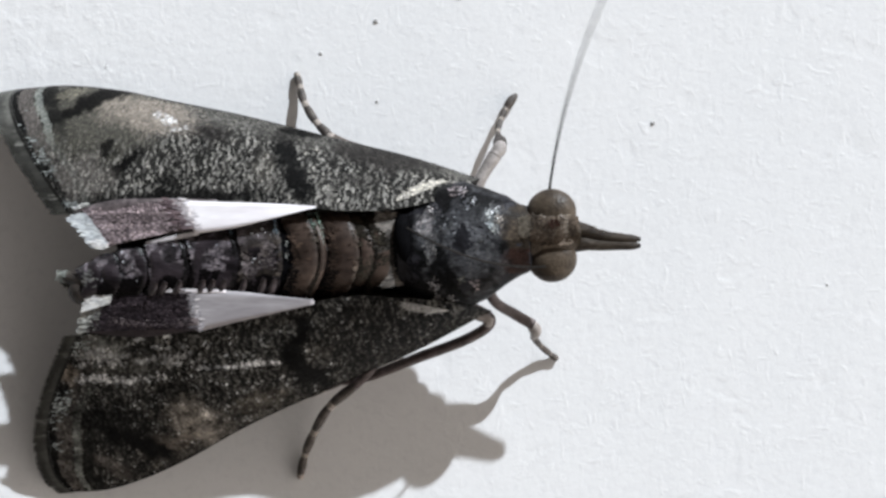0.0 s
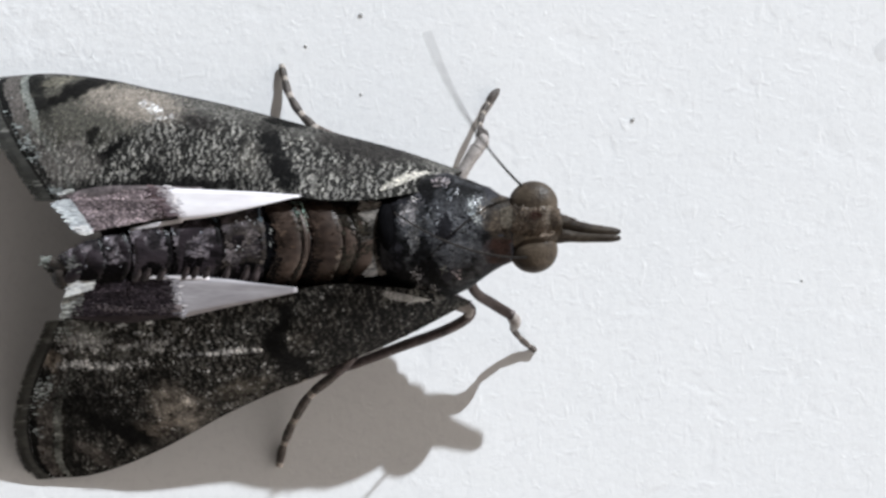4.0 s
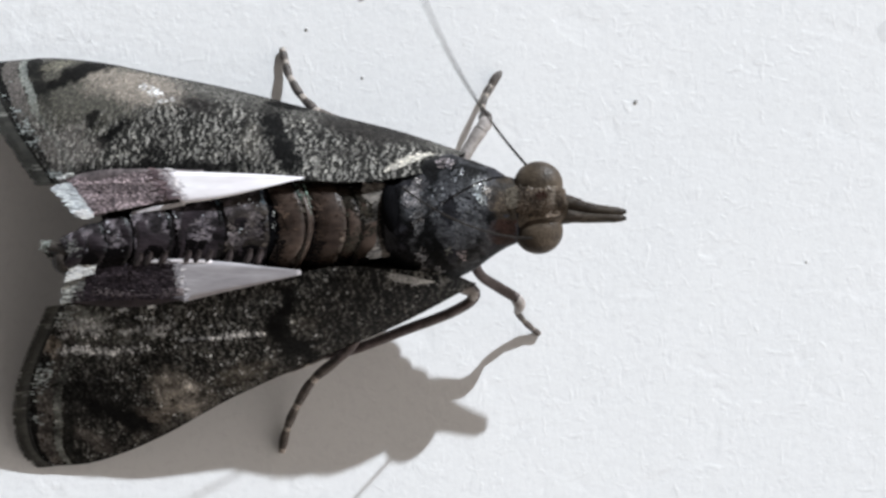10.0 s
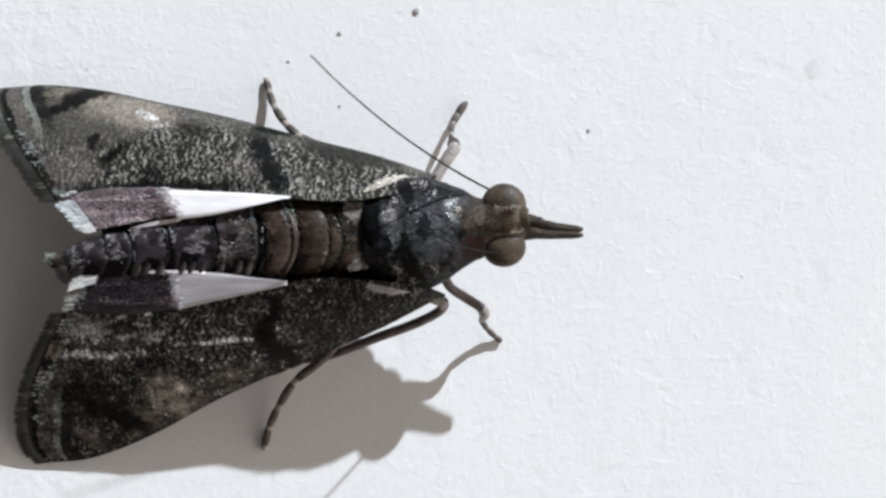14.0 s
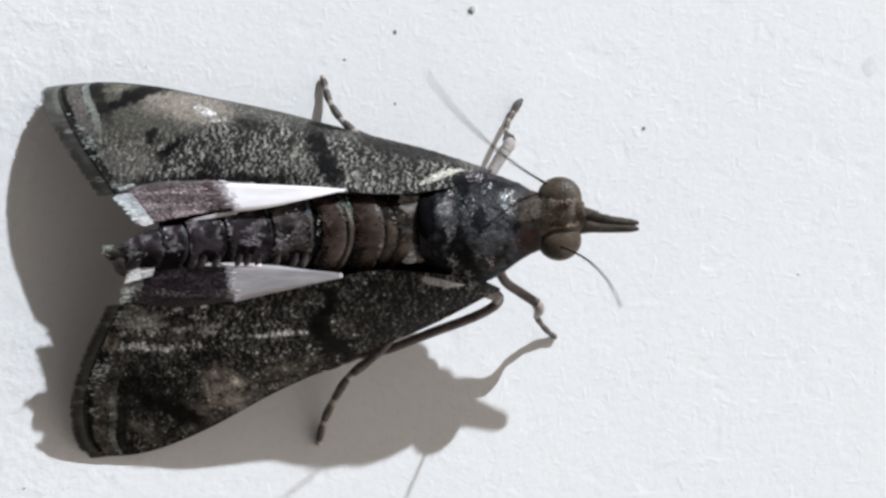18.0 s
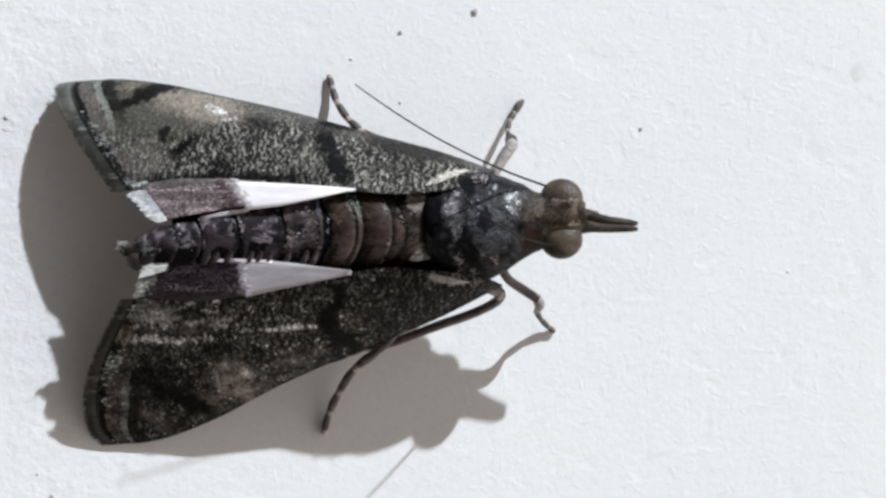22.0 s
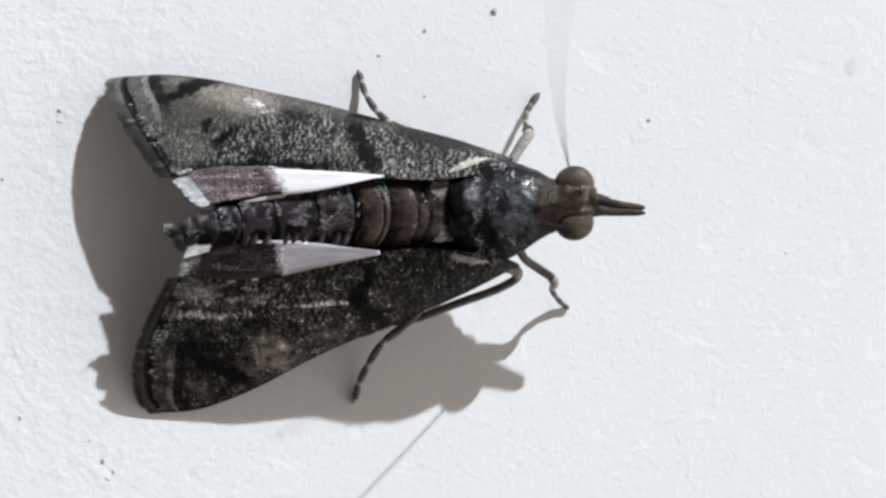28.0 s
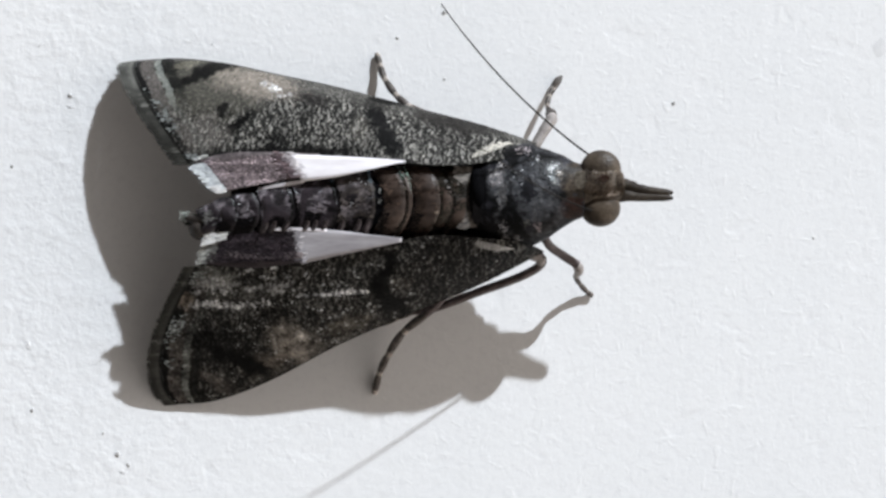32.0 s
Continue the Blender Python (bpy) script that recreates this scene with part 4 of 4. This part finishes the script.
        light = (0.15 + 1.1 * smooth_step(-0.02, 0.3, y) + 0.75 * smooth_step(0.25, 0.55, -y)) * max(0.3, 1.0 + 1.2 * noise.noise(p * 7))
        cl.add(p, Vector((-1, rnd.gauss(0, 0.15), 0)), Vector((-0.15, 0, 1)).normalized(), rnd.uniform(0.1, 0.2), 0.025, 0.012, tuple(Vector((0.34, 0.315, 0.29)) * light * rnd.uniform(0.4, 1.2)))
    cl.link("rear_collar", BODY_SCALES, th, "buff rear collar of long scales")


thorax()


def head():
    rings = [(1.0, 0.07, 1.84, 0.4, 0.22), (1.15, 0.08, 1.85, 0.42, 0.22), (1.35, 0.09, 1.85, 0.38, 0.22), (1.6, 0.09, 1.85, 0.33, 0.24), (1.8, 0.08, 1.85, 0.26, 0.24), (1.92, 0.07, 1.83, 0.16, 0.18)]
    h = link_mesh("head", *loft(rings, 28, 0.05, 7), HEAD, moth, "tawny-brown scaled head")
    for y, z, lab in ((0.425, 1.95, "olive-brown compound eye"), (-0.27, 1.85, "dark brown compound eye")):
        link_mesh("eye", *ellipsoid((1.475, y, z), (0.375, 0.355, 0.22), 40, 24), EYE, h, lab)
    # the crown: a cushion of brown scales between the eyes
    crown = link_mesh("crown", *loft([(x, 0.18, 1.96, 0.235 * g, 0.225 * g) for x, g in ((1.12, 0.7), (1.2, 0.92), (1.34, 1.0), (1.56, 1.0), (1.72, 0.9), (1.82, 0.66), (1.86, 0.3))], 28, 0.0, 3, 0.8), HEAD, h, "light brown cushion between the eyes")
    rnd, sc = random.Random(6), Scales()
    for _ in range(2600):
        x, ang = rnd.uniform(1.1, 1.84), rnd.uniform(0.15, math.pi - 0.15)
        g = float(np.interp(x, (1.12, 1.2, 1.34, 1.56, 1.72, 1.82, 1.86), (0.7, 0.92, 1.0, 1.0, 0.9, 0.66, 0.3)))
        ca, sa = math.cos(ang), math.sin(ang)
        p = Vector((x, 0.18 + 0.25 * g * math.copysign(abs(ca) ** 0.8, ca), 1.965 + 0.235 * g * sa ** 0.8))
        cloud = 0.75 + 0.9 * noise.noise(p * 6)
        t = Vector((0.115, 0.09, 0.07)) * cloud
        pit = math.hypot((x - 1.5) / 0.09, (p.y - 0.25) / 0.06)
        if pit < 1:
            t = Vector((0.03, 0.016, 0.012))
        elif abs(p.y - 0.37) < 0.02 + 0.012 * noise.noise(p * 9) and 1.3 < x < 1.72:
            t = Vector((0.26, 0.22, 0.18))
        elif p.y < 0.0 and 1.36 < x < 1.76 and noise.noise(p * 9) > 0.05:
            t = Vector((0.5, 0.45, 0.4))
        elif abs(x - 1.66) < 0.035 and 0.1 < p.y < 0.34:
            t = Vector((0.2, 0.17, 0.14))
        sc.add(p, Vector((rnd.gauss(0.5, 0.5), rnd.gauss(0, 0.4), 0.0)), Vector((0.05, ca * 0.7, sa)).normalized(), rnd.uniform(0.04, 0.075), 0.022, rnd.uniform(0.0, 0.016), tuple(t * rnd.uniform(0.75, 1.25)))
    sc.link("head_scaling", WING_SCALES, crown)
    for x, y, r in ((1.38, 0.29, 0.04), (1.62, 0.33, 0.03)):
        link_mesh("socket_rim", *tube([(x + r * math.cos(q), y + 1.3 * r * math.sin(q), 2.165) for q in np.linspace(0, 5.2, 12)], [0.012] * 12, 6), LEG_WHITE, crown, "pale socket rim")
    # the nape: cream scales behind the crown
    nape = Scales()
    for _ in range(240):
        x, y = rnd.uniform(0.98, 1.1), rnd.uniform(0.06, 0.34)
        z = 2.21 - 0.5 * (y - 0.1) ** 2 - 0.03 * (1.16 - x) / 0.14
        nape.add(Vector((x, y, z)), Vector((1, rnd.gauss(0, 0.25), 0.05)), Vector((-0.2, 0.3 * (y - 0.1), 1)).normalized(), rnd.uniform(0.06, 0.1), 0.022, rnd.uniform(0.0, 0.02), tuple(Vector((0.3, 0.265, 0.215)) * rnd.uniform(0.35, 1.05)))
    nape.link("nape_tuft", WING_SCALES, h, "cream scale tuft behind the head")
    for y0, y1 in ((0.17, 0.02), (-0.05, -0.08)):
        path = curve([(1.72, y0, 1.78), (1.95, y0 * 0.9, 1.86), (2.2, 0.35 * y0 + 0.65 * y1, 1.88), (2.55, y1, 1.92), (2.80, y1 - 0.01, 1.93)], 16)
        rad = [0.10, 0.12, 0.125, 0.12, 0.11, 0.10, 0.095, 0.09, 0.085, 0.082, 0.078, 0.074, 0.07, 0.064, 0.052, 0.025]
        pl = link_mesh("palp", *tube(path, rad, 12), PALP, h, "brown forward-pointing palp")
        ps = Scales()
        for _ in range(110):
            k = rnd.randrange(0, 13)
            ang = rnd.uniform(0.1, math.pi - 0.1)
            n = Vector((0, math.cos(ang), math.sin(ang)))
            ps.add(path[k] + n * rad[k] + Vector((rnd.uniform(0, 0.06), 0, 0)), Vector((1, rnd.gauss(0, 0.1), 0)), n, 0.05, 0.014, 0.0, tuple(Vector((0.06, 0.047, 0.037)) * rnd.uniform(0.5, 1.3)))
        ps.link("palp_scaling", BODY_SCALES, pl)
    link_mesh("mouthparts", *ellipsoid((1.32, 0.06, 1.74), (0.22, 0.16, 0.12), 20, 12), HEAD, h, "brown mouthparts under the head")
    link_mesh("proboscis_base", *ellipsoid((1.98, 0.06, 1.86), (0.09, 0.05, 0.05), 12, 8), PEARL, h, "small white face spot")
    return h


head_part = head()


def leg(name, joints, radii, label, mat=None):
    """The upper leg, a tapered tube along its joints."""
    return link_mesh(name, *tube(curve(joints, 24), list(np.interp(np.linspace(0, 1, 24), np.linspace(0, 1, len(radii)), radii)), 12), mat or LEG, moth, label)


def tarsus(parent, joints, r0, r1, count, pale=0.2):
    """The foot: short pieces, dark with pale joints, down to a hooked tip; pale: the share of each piece that is light."""
    P = curve(joints, count * 10 + 1)
    cut = round(10 * (1 - pale))
    for k in range(count):
        seg = P[k * 10:k * 10 + 11]
        r = r0 + (r1 - r0) * k / count
        swell = [r * (0.85 + 0.2 * math.sin(math.pi * (i + 0.5) / (cut + 1))) for i in range(cut + 1)]
        link_mesh("tarsal_piece", *tube(seg[:cut + 1], swell, 10), LEG_BLACK, parent)
        link_mesh("tarsal_ring", *tube(seg[cut - 1:], [r * (0.9 - 0.12 * i / (12 - cut)) for i in range(12 - cut)], 10), LEG_WHITE, parent)


def legs():
    hind_a = leg("leg", [(-0.6, 0.5, 0.8), (-1.1, 1.25, 0.85), (-1.85, 1.6, 0.66), (-2.12, 1.76, 0.56)], [0.12, 0.13, 0.1, 0.075], "banded hind leg beyond the wing")
    tarsus(hind_a, [(-2.12, 1.76, 0.56), (-2.38, 2.02, 0.42), (-2.6, 2.36, 0.24), (-2.70, 2.65, 0.11), (-2.76, 2.86, 0.05)], 0.072, 0.06, 4, 0.3)
    link_mesh("thigh_tuft", *ellipsoid((-2.1, 1.74, 0.6), (0.09, 0.08, 0.07), 16, 10), LEG_WHITE, hind_a, "pale joint at the wing edge")
    fore_a = leg("leg", [(0.25, 0.5, 1.0), (0.3, 0.9, 1.05), (0.42, 1.15, 1.0), (0.56, 1.38, 0.92)], [0.1, 0.1, 0.1, 0.115], "greyish foreleg with a knobbed shin", LEG_GREY)
    link_mesh("shin", *tube(curve([(0.55, 1.36, 0.94), (0.63, 1.5, 0.82), (0.61, 1.63, 0.62)], 8), [0.08, 0.10, 0.112, 0.115, 0.11, 0.1, 0.08, 0.05], 12), LEG_GREY, fore_a, "pale knobbed shin")
    link_mesh("shin_band", *tube([(0.63, 1.56, 0.75), (0.62, 1.62, 0.66), (0.6, 1.68, 0.57)], [0.108, 0.112, 0.075], 12), LEG_BLACK, fore_a, "dark band below the knob")
    link_mesh("coxa", *ellipsoid((0.42, 0.15, 1.46), (0.4, 0.22, 0.2), 20, 12), LEG_BLACK, fore_a, "dark leg base under the thorax")
    tarsus(fore_a, [(0.6, 1.66, 0.58), (0.57, 1.84, 0.34), (0.62, 2.06, 0.18), (0.7, 2.22, 0.11)], 0.05, 0.055, 3, 0.3)
    link_mesh("foot", *tube(curve([(0.69, 2.2, 0.11), (0.77, 2.33, 0.09), (0.86, 2.44, 0.06)], 8), [0.05, 0.068, 0.075, 0.075, 0.072, 0.065, 0.05, 0.025], 10), LEG_BLACK, fore_a, "dark foot")
    fore_b = leg("leg", [(0.40, -0.53, 1.4), (0.55, -0.9, 1.18), (0.83, -1.1, 0.96), (1.13, -1.28, 0.86)], [0.085, 0.08, 0.085, 0.085], "dark purplish foreleg bent at the knee", LEG_DARK)
    link_mesh("shin", *tube(curve([(1.09, -1.25, 0.87), (1.17, -1.38, 0.76), (1.11, -1.5, 0.5)], 8), [0.075, 0.09, 0.1, 0.1, 0.09, 0.08, 0.06, 0.045], 12), LEG_GREY, fore_b, "pale grey knobbed shin")
    link_mesh("coxa", *ellipsoid((0.55, -0.2, 1.42), (0.4, 0.2, 0.22), 20, 12), LEG_BLACK, fore_b, "dark leg base under the thorax")
    tarsus(fore_b, [(1.11, -1.48, 0.5), (1.22, -1.63, 0.25), (1.37, -1.77, 0.1), (1.48, -1.85, 0.05)], 0.052, 0.05, 3, 0.14)
    mid_b = leg("leg", [(-0.3, -0.7, 1.1), (0.1, -0.98, 1.0), (0.36, -1.11, 0.9), (0.47, -1.21, 0.88), (0.35, -1.36, 0.85), (-0.05, -1.56, 0.8), (-0.72, -1.8, 0.68), (-1.5, -2.1, 0.5), (-2.0, -2.2, 0.32)], [0.10, 0.11, 0.10, 0.085, 0.085, 0.085, 0.085, 0.075, 0.06], "dark middle leg folded back along the wing", LEG_DARK)
    # pale tube over the bend: the pinkish knee and a painted sheen
    link_mesh("knee_sheen", *tube(curve([(0.1, -1.03, 1.0), (0.3, -1.12, 0.93), (0.45, -1.2, 0.9), (0.38, -1.31, 0.88)], 10), [0.05, 0.09, 0.105, 0.1, 0.095, 0.095, 0.09, 0.09, 0.088, 0.05], 10), LEG_GREY, mid_b, "pinkish-grey knee")
    tarsus(mid_b, [(-2.0, -2.2, 0.32), (-2.5, -2.4, 0.15), (-3.0, -2.55, 0.045)], 0.05, 0.04, 3)
    hind_b = leg("leg", [(-0.8, -0.8, 0.8), (-1.2, -1.5, 0.85), (-1.5, -2.0, 0.7), (-1.75, -2.25, 0.6)], [0.12, 0.12, 0.09, 0.075], "dark hind leg with pale rings", LEG_DARK)
    tarsus(hind_b, [(-1.75, -2.25, 0.6), (-2.18, -2.6, 0.48), (-2.48, -3.05, 0.28), (-2.65, -3.42, 0.13), (-2.74, -3.78, 0.06)], 0.08, 0.066, 4, 0.25)


legs()


def antenna(label):
    """A ringed thread along local +X, gently bowed."""
    n = 96
    path = [(4.3 * s, 0.7 * (s - s * s), 0.1 * (s - s * s)) for s in np.linspace(0, 1, n)]
    rad = [(0.022 - 0.010 * s) * (1.0 if k % 2 else 0.84) for k, s in enumerate(np.linspace(0, 1, n))]
    return link_mesh("antenna", *tube(path, rad, 8), ANTENNA, moth, label)


antenna_a = antenna("long thin dark antenna, waving")
antenna_b = antenna("long thin dark antenna, mostly held back over the body")


# ---- grit on the surface ----
def pebble(seed):
    bm = bmesh.new()
    bmesh.ops.create_icosphere(bm, subdivisions=2, radius=MM)
    for v in bm.verts:
        v.co *= 1 + 0.45 * noise.noise(v.co / MM * 1.3 + Vector((seed * 3.7, 0, 0)))
        v.co.z *= 0.35
    me = bpy.data.meshes.new("grit")
    bm.to_mesh(me)
    bm.free()
    return me


def speck(name, x, y, r, mat, label, mesh, turn):
    me = mesh.copy()
    me.materials.append(mat)
    me.transform(Matrix.Diagonal((r * 0.72, r * 0.58, r * 0.72, 1)))
    low = min(v.co.z for v in me.vertices)
    me.transform(Matrix.Translation((0, 0, -low * 0.7)))
    ob = new(name, me)
    if mat is GRIT_PALE:
        me.transform(Matrix.Diagonal((1, 1, 0.04, 1)))
    if name == "paint_flake":
        me.transform(Matrix.Diagonal((1.3, 0.8, 0.25, 1)))
    ob.matrix_world = pose(x * MM, y * MM, 0, 0, 0, turn)
    tagged(ob, label, "dust speck", "specks on the surface")


def grit():
    meshes = [pebble(k) for k in range(4)]
    for k, (x, y, r) in enumerate(((-1.44, 3.69, 0.06), (3.05, 1.93, 0.055), (-9.4, -4.17, 0.055), (-9.9, 0.6, 0.05))):
        speck("dust_speck", x, y, r, GRIT, "tiny dark grit speck on the white paint", meshes[k % 4], k * 47)
    # the speck at (-8.78, 2.0) is the painted shade of a dent
    for k, (x, y, r) in enumerate(((-2.36, 3.18, 0.045), (-1.43, 2.37, 0.04), (5.77, -0.69, 0.032), (-7.71, -4.99, 0.07), (-7.5, -5.2, 0.05), (-8.78, 2.0, 0.06), (-8.0, -4.6, 0.04), (-0.06, 4.1, 0.1))):
        speck("dust_speck", x, y, r, GRIT_MID, "tiny grey grit speck, one the shade of a dent, on the white paint", meshes[(k + 1) % 4], k * 31)
    for k, (x, y, r) in enumerate(((5.84, 1.37, 0.07), (7.08, 3.05, 0.24), (0.25, 2.9, 0.06))):
        speck("dust_speck", x, y, r, GRIT_PALE, "small grey smudge of grit on the white paint", meshes[k % 4], k * 71)
    for k, (x, y, r) in enumerate(((-8.76, 1.78, 0.09), (-6.0, 3.05, 0.05), (-9.5, -2.9, 0.09), (-7.6, -5.35, 0.08), (-9.4, 3.0, 0.07))):
        speck("paint_flake", x, y, r, FLAKE, "raised flake of the white paint", meshes[(k + 2) % 4], k * 53)


grit()


# ---- movement ----
def flicks(base, rows, beat=0.0):
    """Keys of an antenna: seconds, azimuth, elevation and how far it swings in a thirtieth of a second; beat: how far it waves between them, about twice a second."""
    out = []
    for i, (t, az, el, swing) in enumerate(rows):
        if i and beat and t - rows[i - 1][0] > 0.45:
            t0, az0, el0, _ = rows[i - 1]
            cycles = max(1, round((t - t0) / 0.52))
            steps = 4 * cycles
            for k in range(1, steps):
                f = k / steps
                wave = math.sin(2 * math.pi * f * cycles)
                out.append((t0 + (t - t0) * f, pose(base[0] * MM, base[1] * MM, base[2] * MM, 0, -(el0 + (el - el0) * f - 3 * wave), az0 + (az - az0) * f + beat * wave)))
        for d in (-1, 0, 1) if swing else (0,):
            if 0 <= t + d / 30 <= 32:
                out.append((t + d / 30, pose(base[0] * MM, base[1] * MM, base[2] * MM, 0, -el, az + d * swing * 0.45)))
    return out


def motions():
    upper = [(0, 70, 35, 8), (0.1, 66, 37, 4), (0.3, 116, 53, 14), (0.4, 104, 49, 10), (0.5, 86, 42, 6), (0.6, 79, 40, 4), (0.8, 120, 54, 12), (0.9, 119, 54, 12), (1, 91, 52, 16), (1.1, 88, 43, 5), (1.3, 124, 54, 14), (1.5, 104, 53, 22), (2, 88, 49, 30), (3, 92, 56, 31), (3.5, 122, 57, 24),
             (5.5, 130, 61, 14), (5.6, 112, 54, 14), (5.7, 97, 44, 8), (5.8, 90, 42, 4), (5.9, 96, 49, 16), (6, 139, 57, 20), (6.1, 131, 52, 10), (6.2, 104, 54, 16), (6.3, 94, 44, 4), (6.4, 99, 44, 6), (6.5, 112, 47, 12), (6.6, 126, 49, 8), (6.7, 126, 54, 14), (6.8, 97, 47, 8), (6.9, 89, 40, 4), (7, 91, 56, 35), (8, 117, 52, 18),
             (9, 122, 49, 22), (10, 123, 47, 12), (11, 162, 49, 34), (12, 160, 52, 34), (13, 155, 43, 16), (14, 147, 34, 4), (14.5, 137, 38, 3), (16.5, 145, 38, 3), (17, 160, 44, 26), (18, 148, 56, 17), (19, 144, 44, 42), (19.7, 158, 44, 14), (20, 133, 35, 1), (20.1, 112, 37, 2), (20.2, 120, 43, 12), (20.4, 150, 46, 16), (20.6, 112, 40, 2), (20.7, 113, 40, 2), (20.8, 126, 43, 12),
             (20.9, 145, 40, 10), (21, 152, 30, 13), (21.2, 142, 34, 2), (21.3, 137, 37, 3), (22, 157, 30, 3), (23, 160, 35, 26), (24, 154, 42, 20), (25, 154, 38, 36), (27.5, 96, 46, 14), (28, 96, 44, 36), (28.5, 101, 46, 10), (28.7, 126, 49, 16), (28.8, 138, 50, 6), (28.9, 110, 40, 4), (29, 117, 42, 2), (29.1, 127, 43, 10), (29.2, 142, 50, 14), (29.4, 150, 47, 14), (29.5, 135, 40, 3),
             (29.6, 130, 42, 8), (29.8, 150, 47, 16), (29.9, 138, 37, 4), (30, 122, 34, 17), (30.1, 103, 37, 3), (30.2, 118, 43, 14), (30.5, 138, 43, 12), (31, 131, 42, 1), (31.4, 140, 40, 0), (31.5, 143, 31, 8), (31.8, 140, 29, 0), (32, 139, 28, 0)]
    # the other antenna swings forward while the first one is back
    strokes = ((0.8, 312, 44, 10), (1.3, 313, 52, 16), (5.5, 316, 52, 6), (6.0, 317, 60, 22), (6.6, 294, 37, 10), (18.0, 302, 70, 14), (20.0, 286, 72, 14), (28.8, 331, 44, 2), (29.2, 280, 52, 14))
    lower = [(0, 165, 66, 0)]
    for t, az, el, swing in strokes:
        lower += [(t - 0.17, 165, 66, 0), (t - 0.1, 238, 60, 0), (t, az, el, swing), (t + 0.1, 238, 60, 0)]
        if not any(t < other[0] < t + 0.35 for other in strokes):
            lower.append((t + 0.17, 165, 66, 0))
    lower = sorted(lower) + [(29.6, 165, 66, 0), (29.9, 158, 50, 0), (30.7, 156, 47, 0), (31.4, 155, 46, 0), (32, 154, 45, 6)]
    px, py, pz = 1.15 * MM, 0.08 * MM, 1.86 * MM
    rolls = ((0, 0), (10, 0), (12, -4), (14, -3), (17, 0), (19, 0), (20, 3), (20.6, 0), (21, -3), (22, -7), (23, -5), (24, -6), (25, -7), (25.5, -7), (27.5, 0), (32, 0))
    walk(head_part, [(t, pose(px, py, pz, a) @ pose(-px, -py, -pz)) for t, a in rolls])
    walk(antenna_a, flicks((1.42, 0.6, 1.8), upper, 18.0))
    walk(antenna_b, flicks((1.45, -0.38, 1.88), lower))


motions()
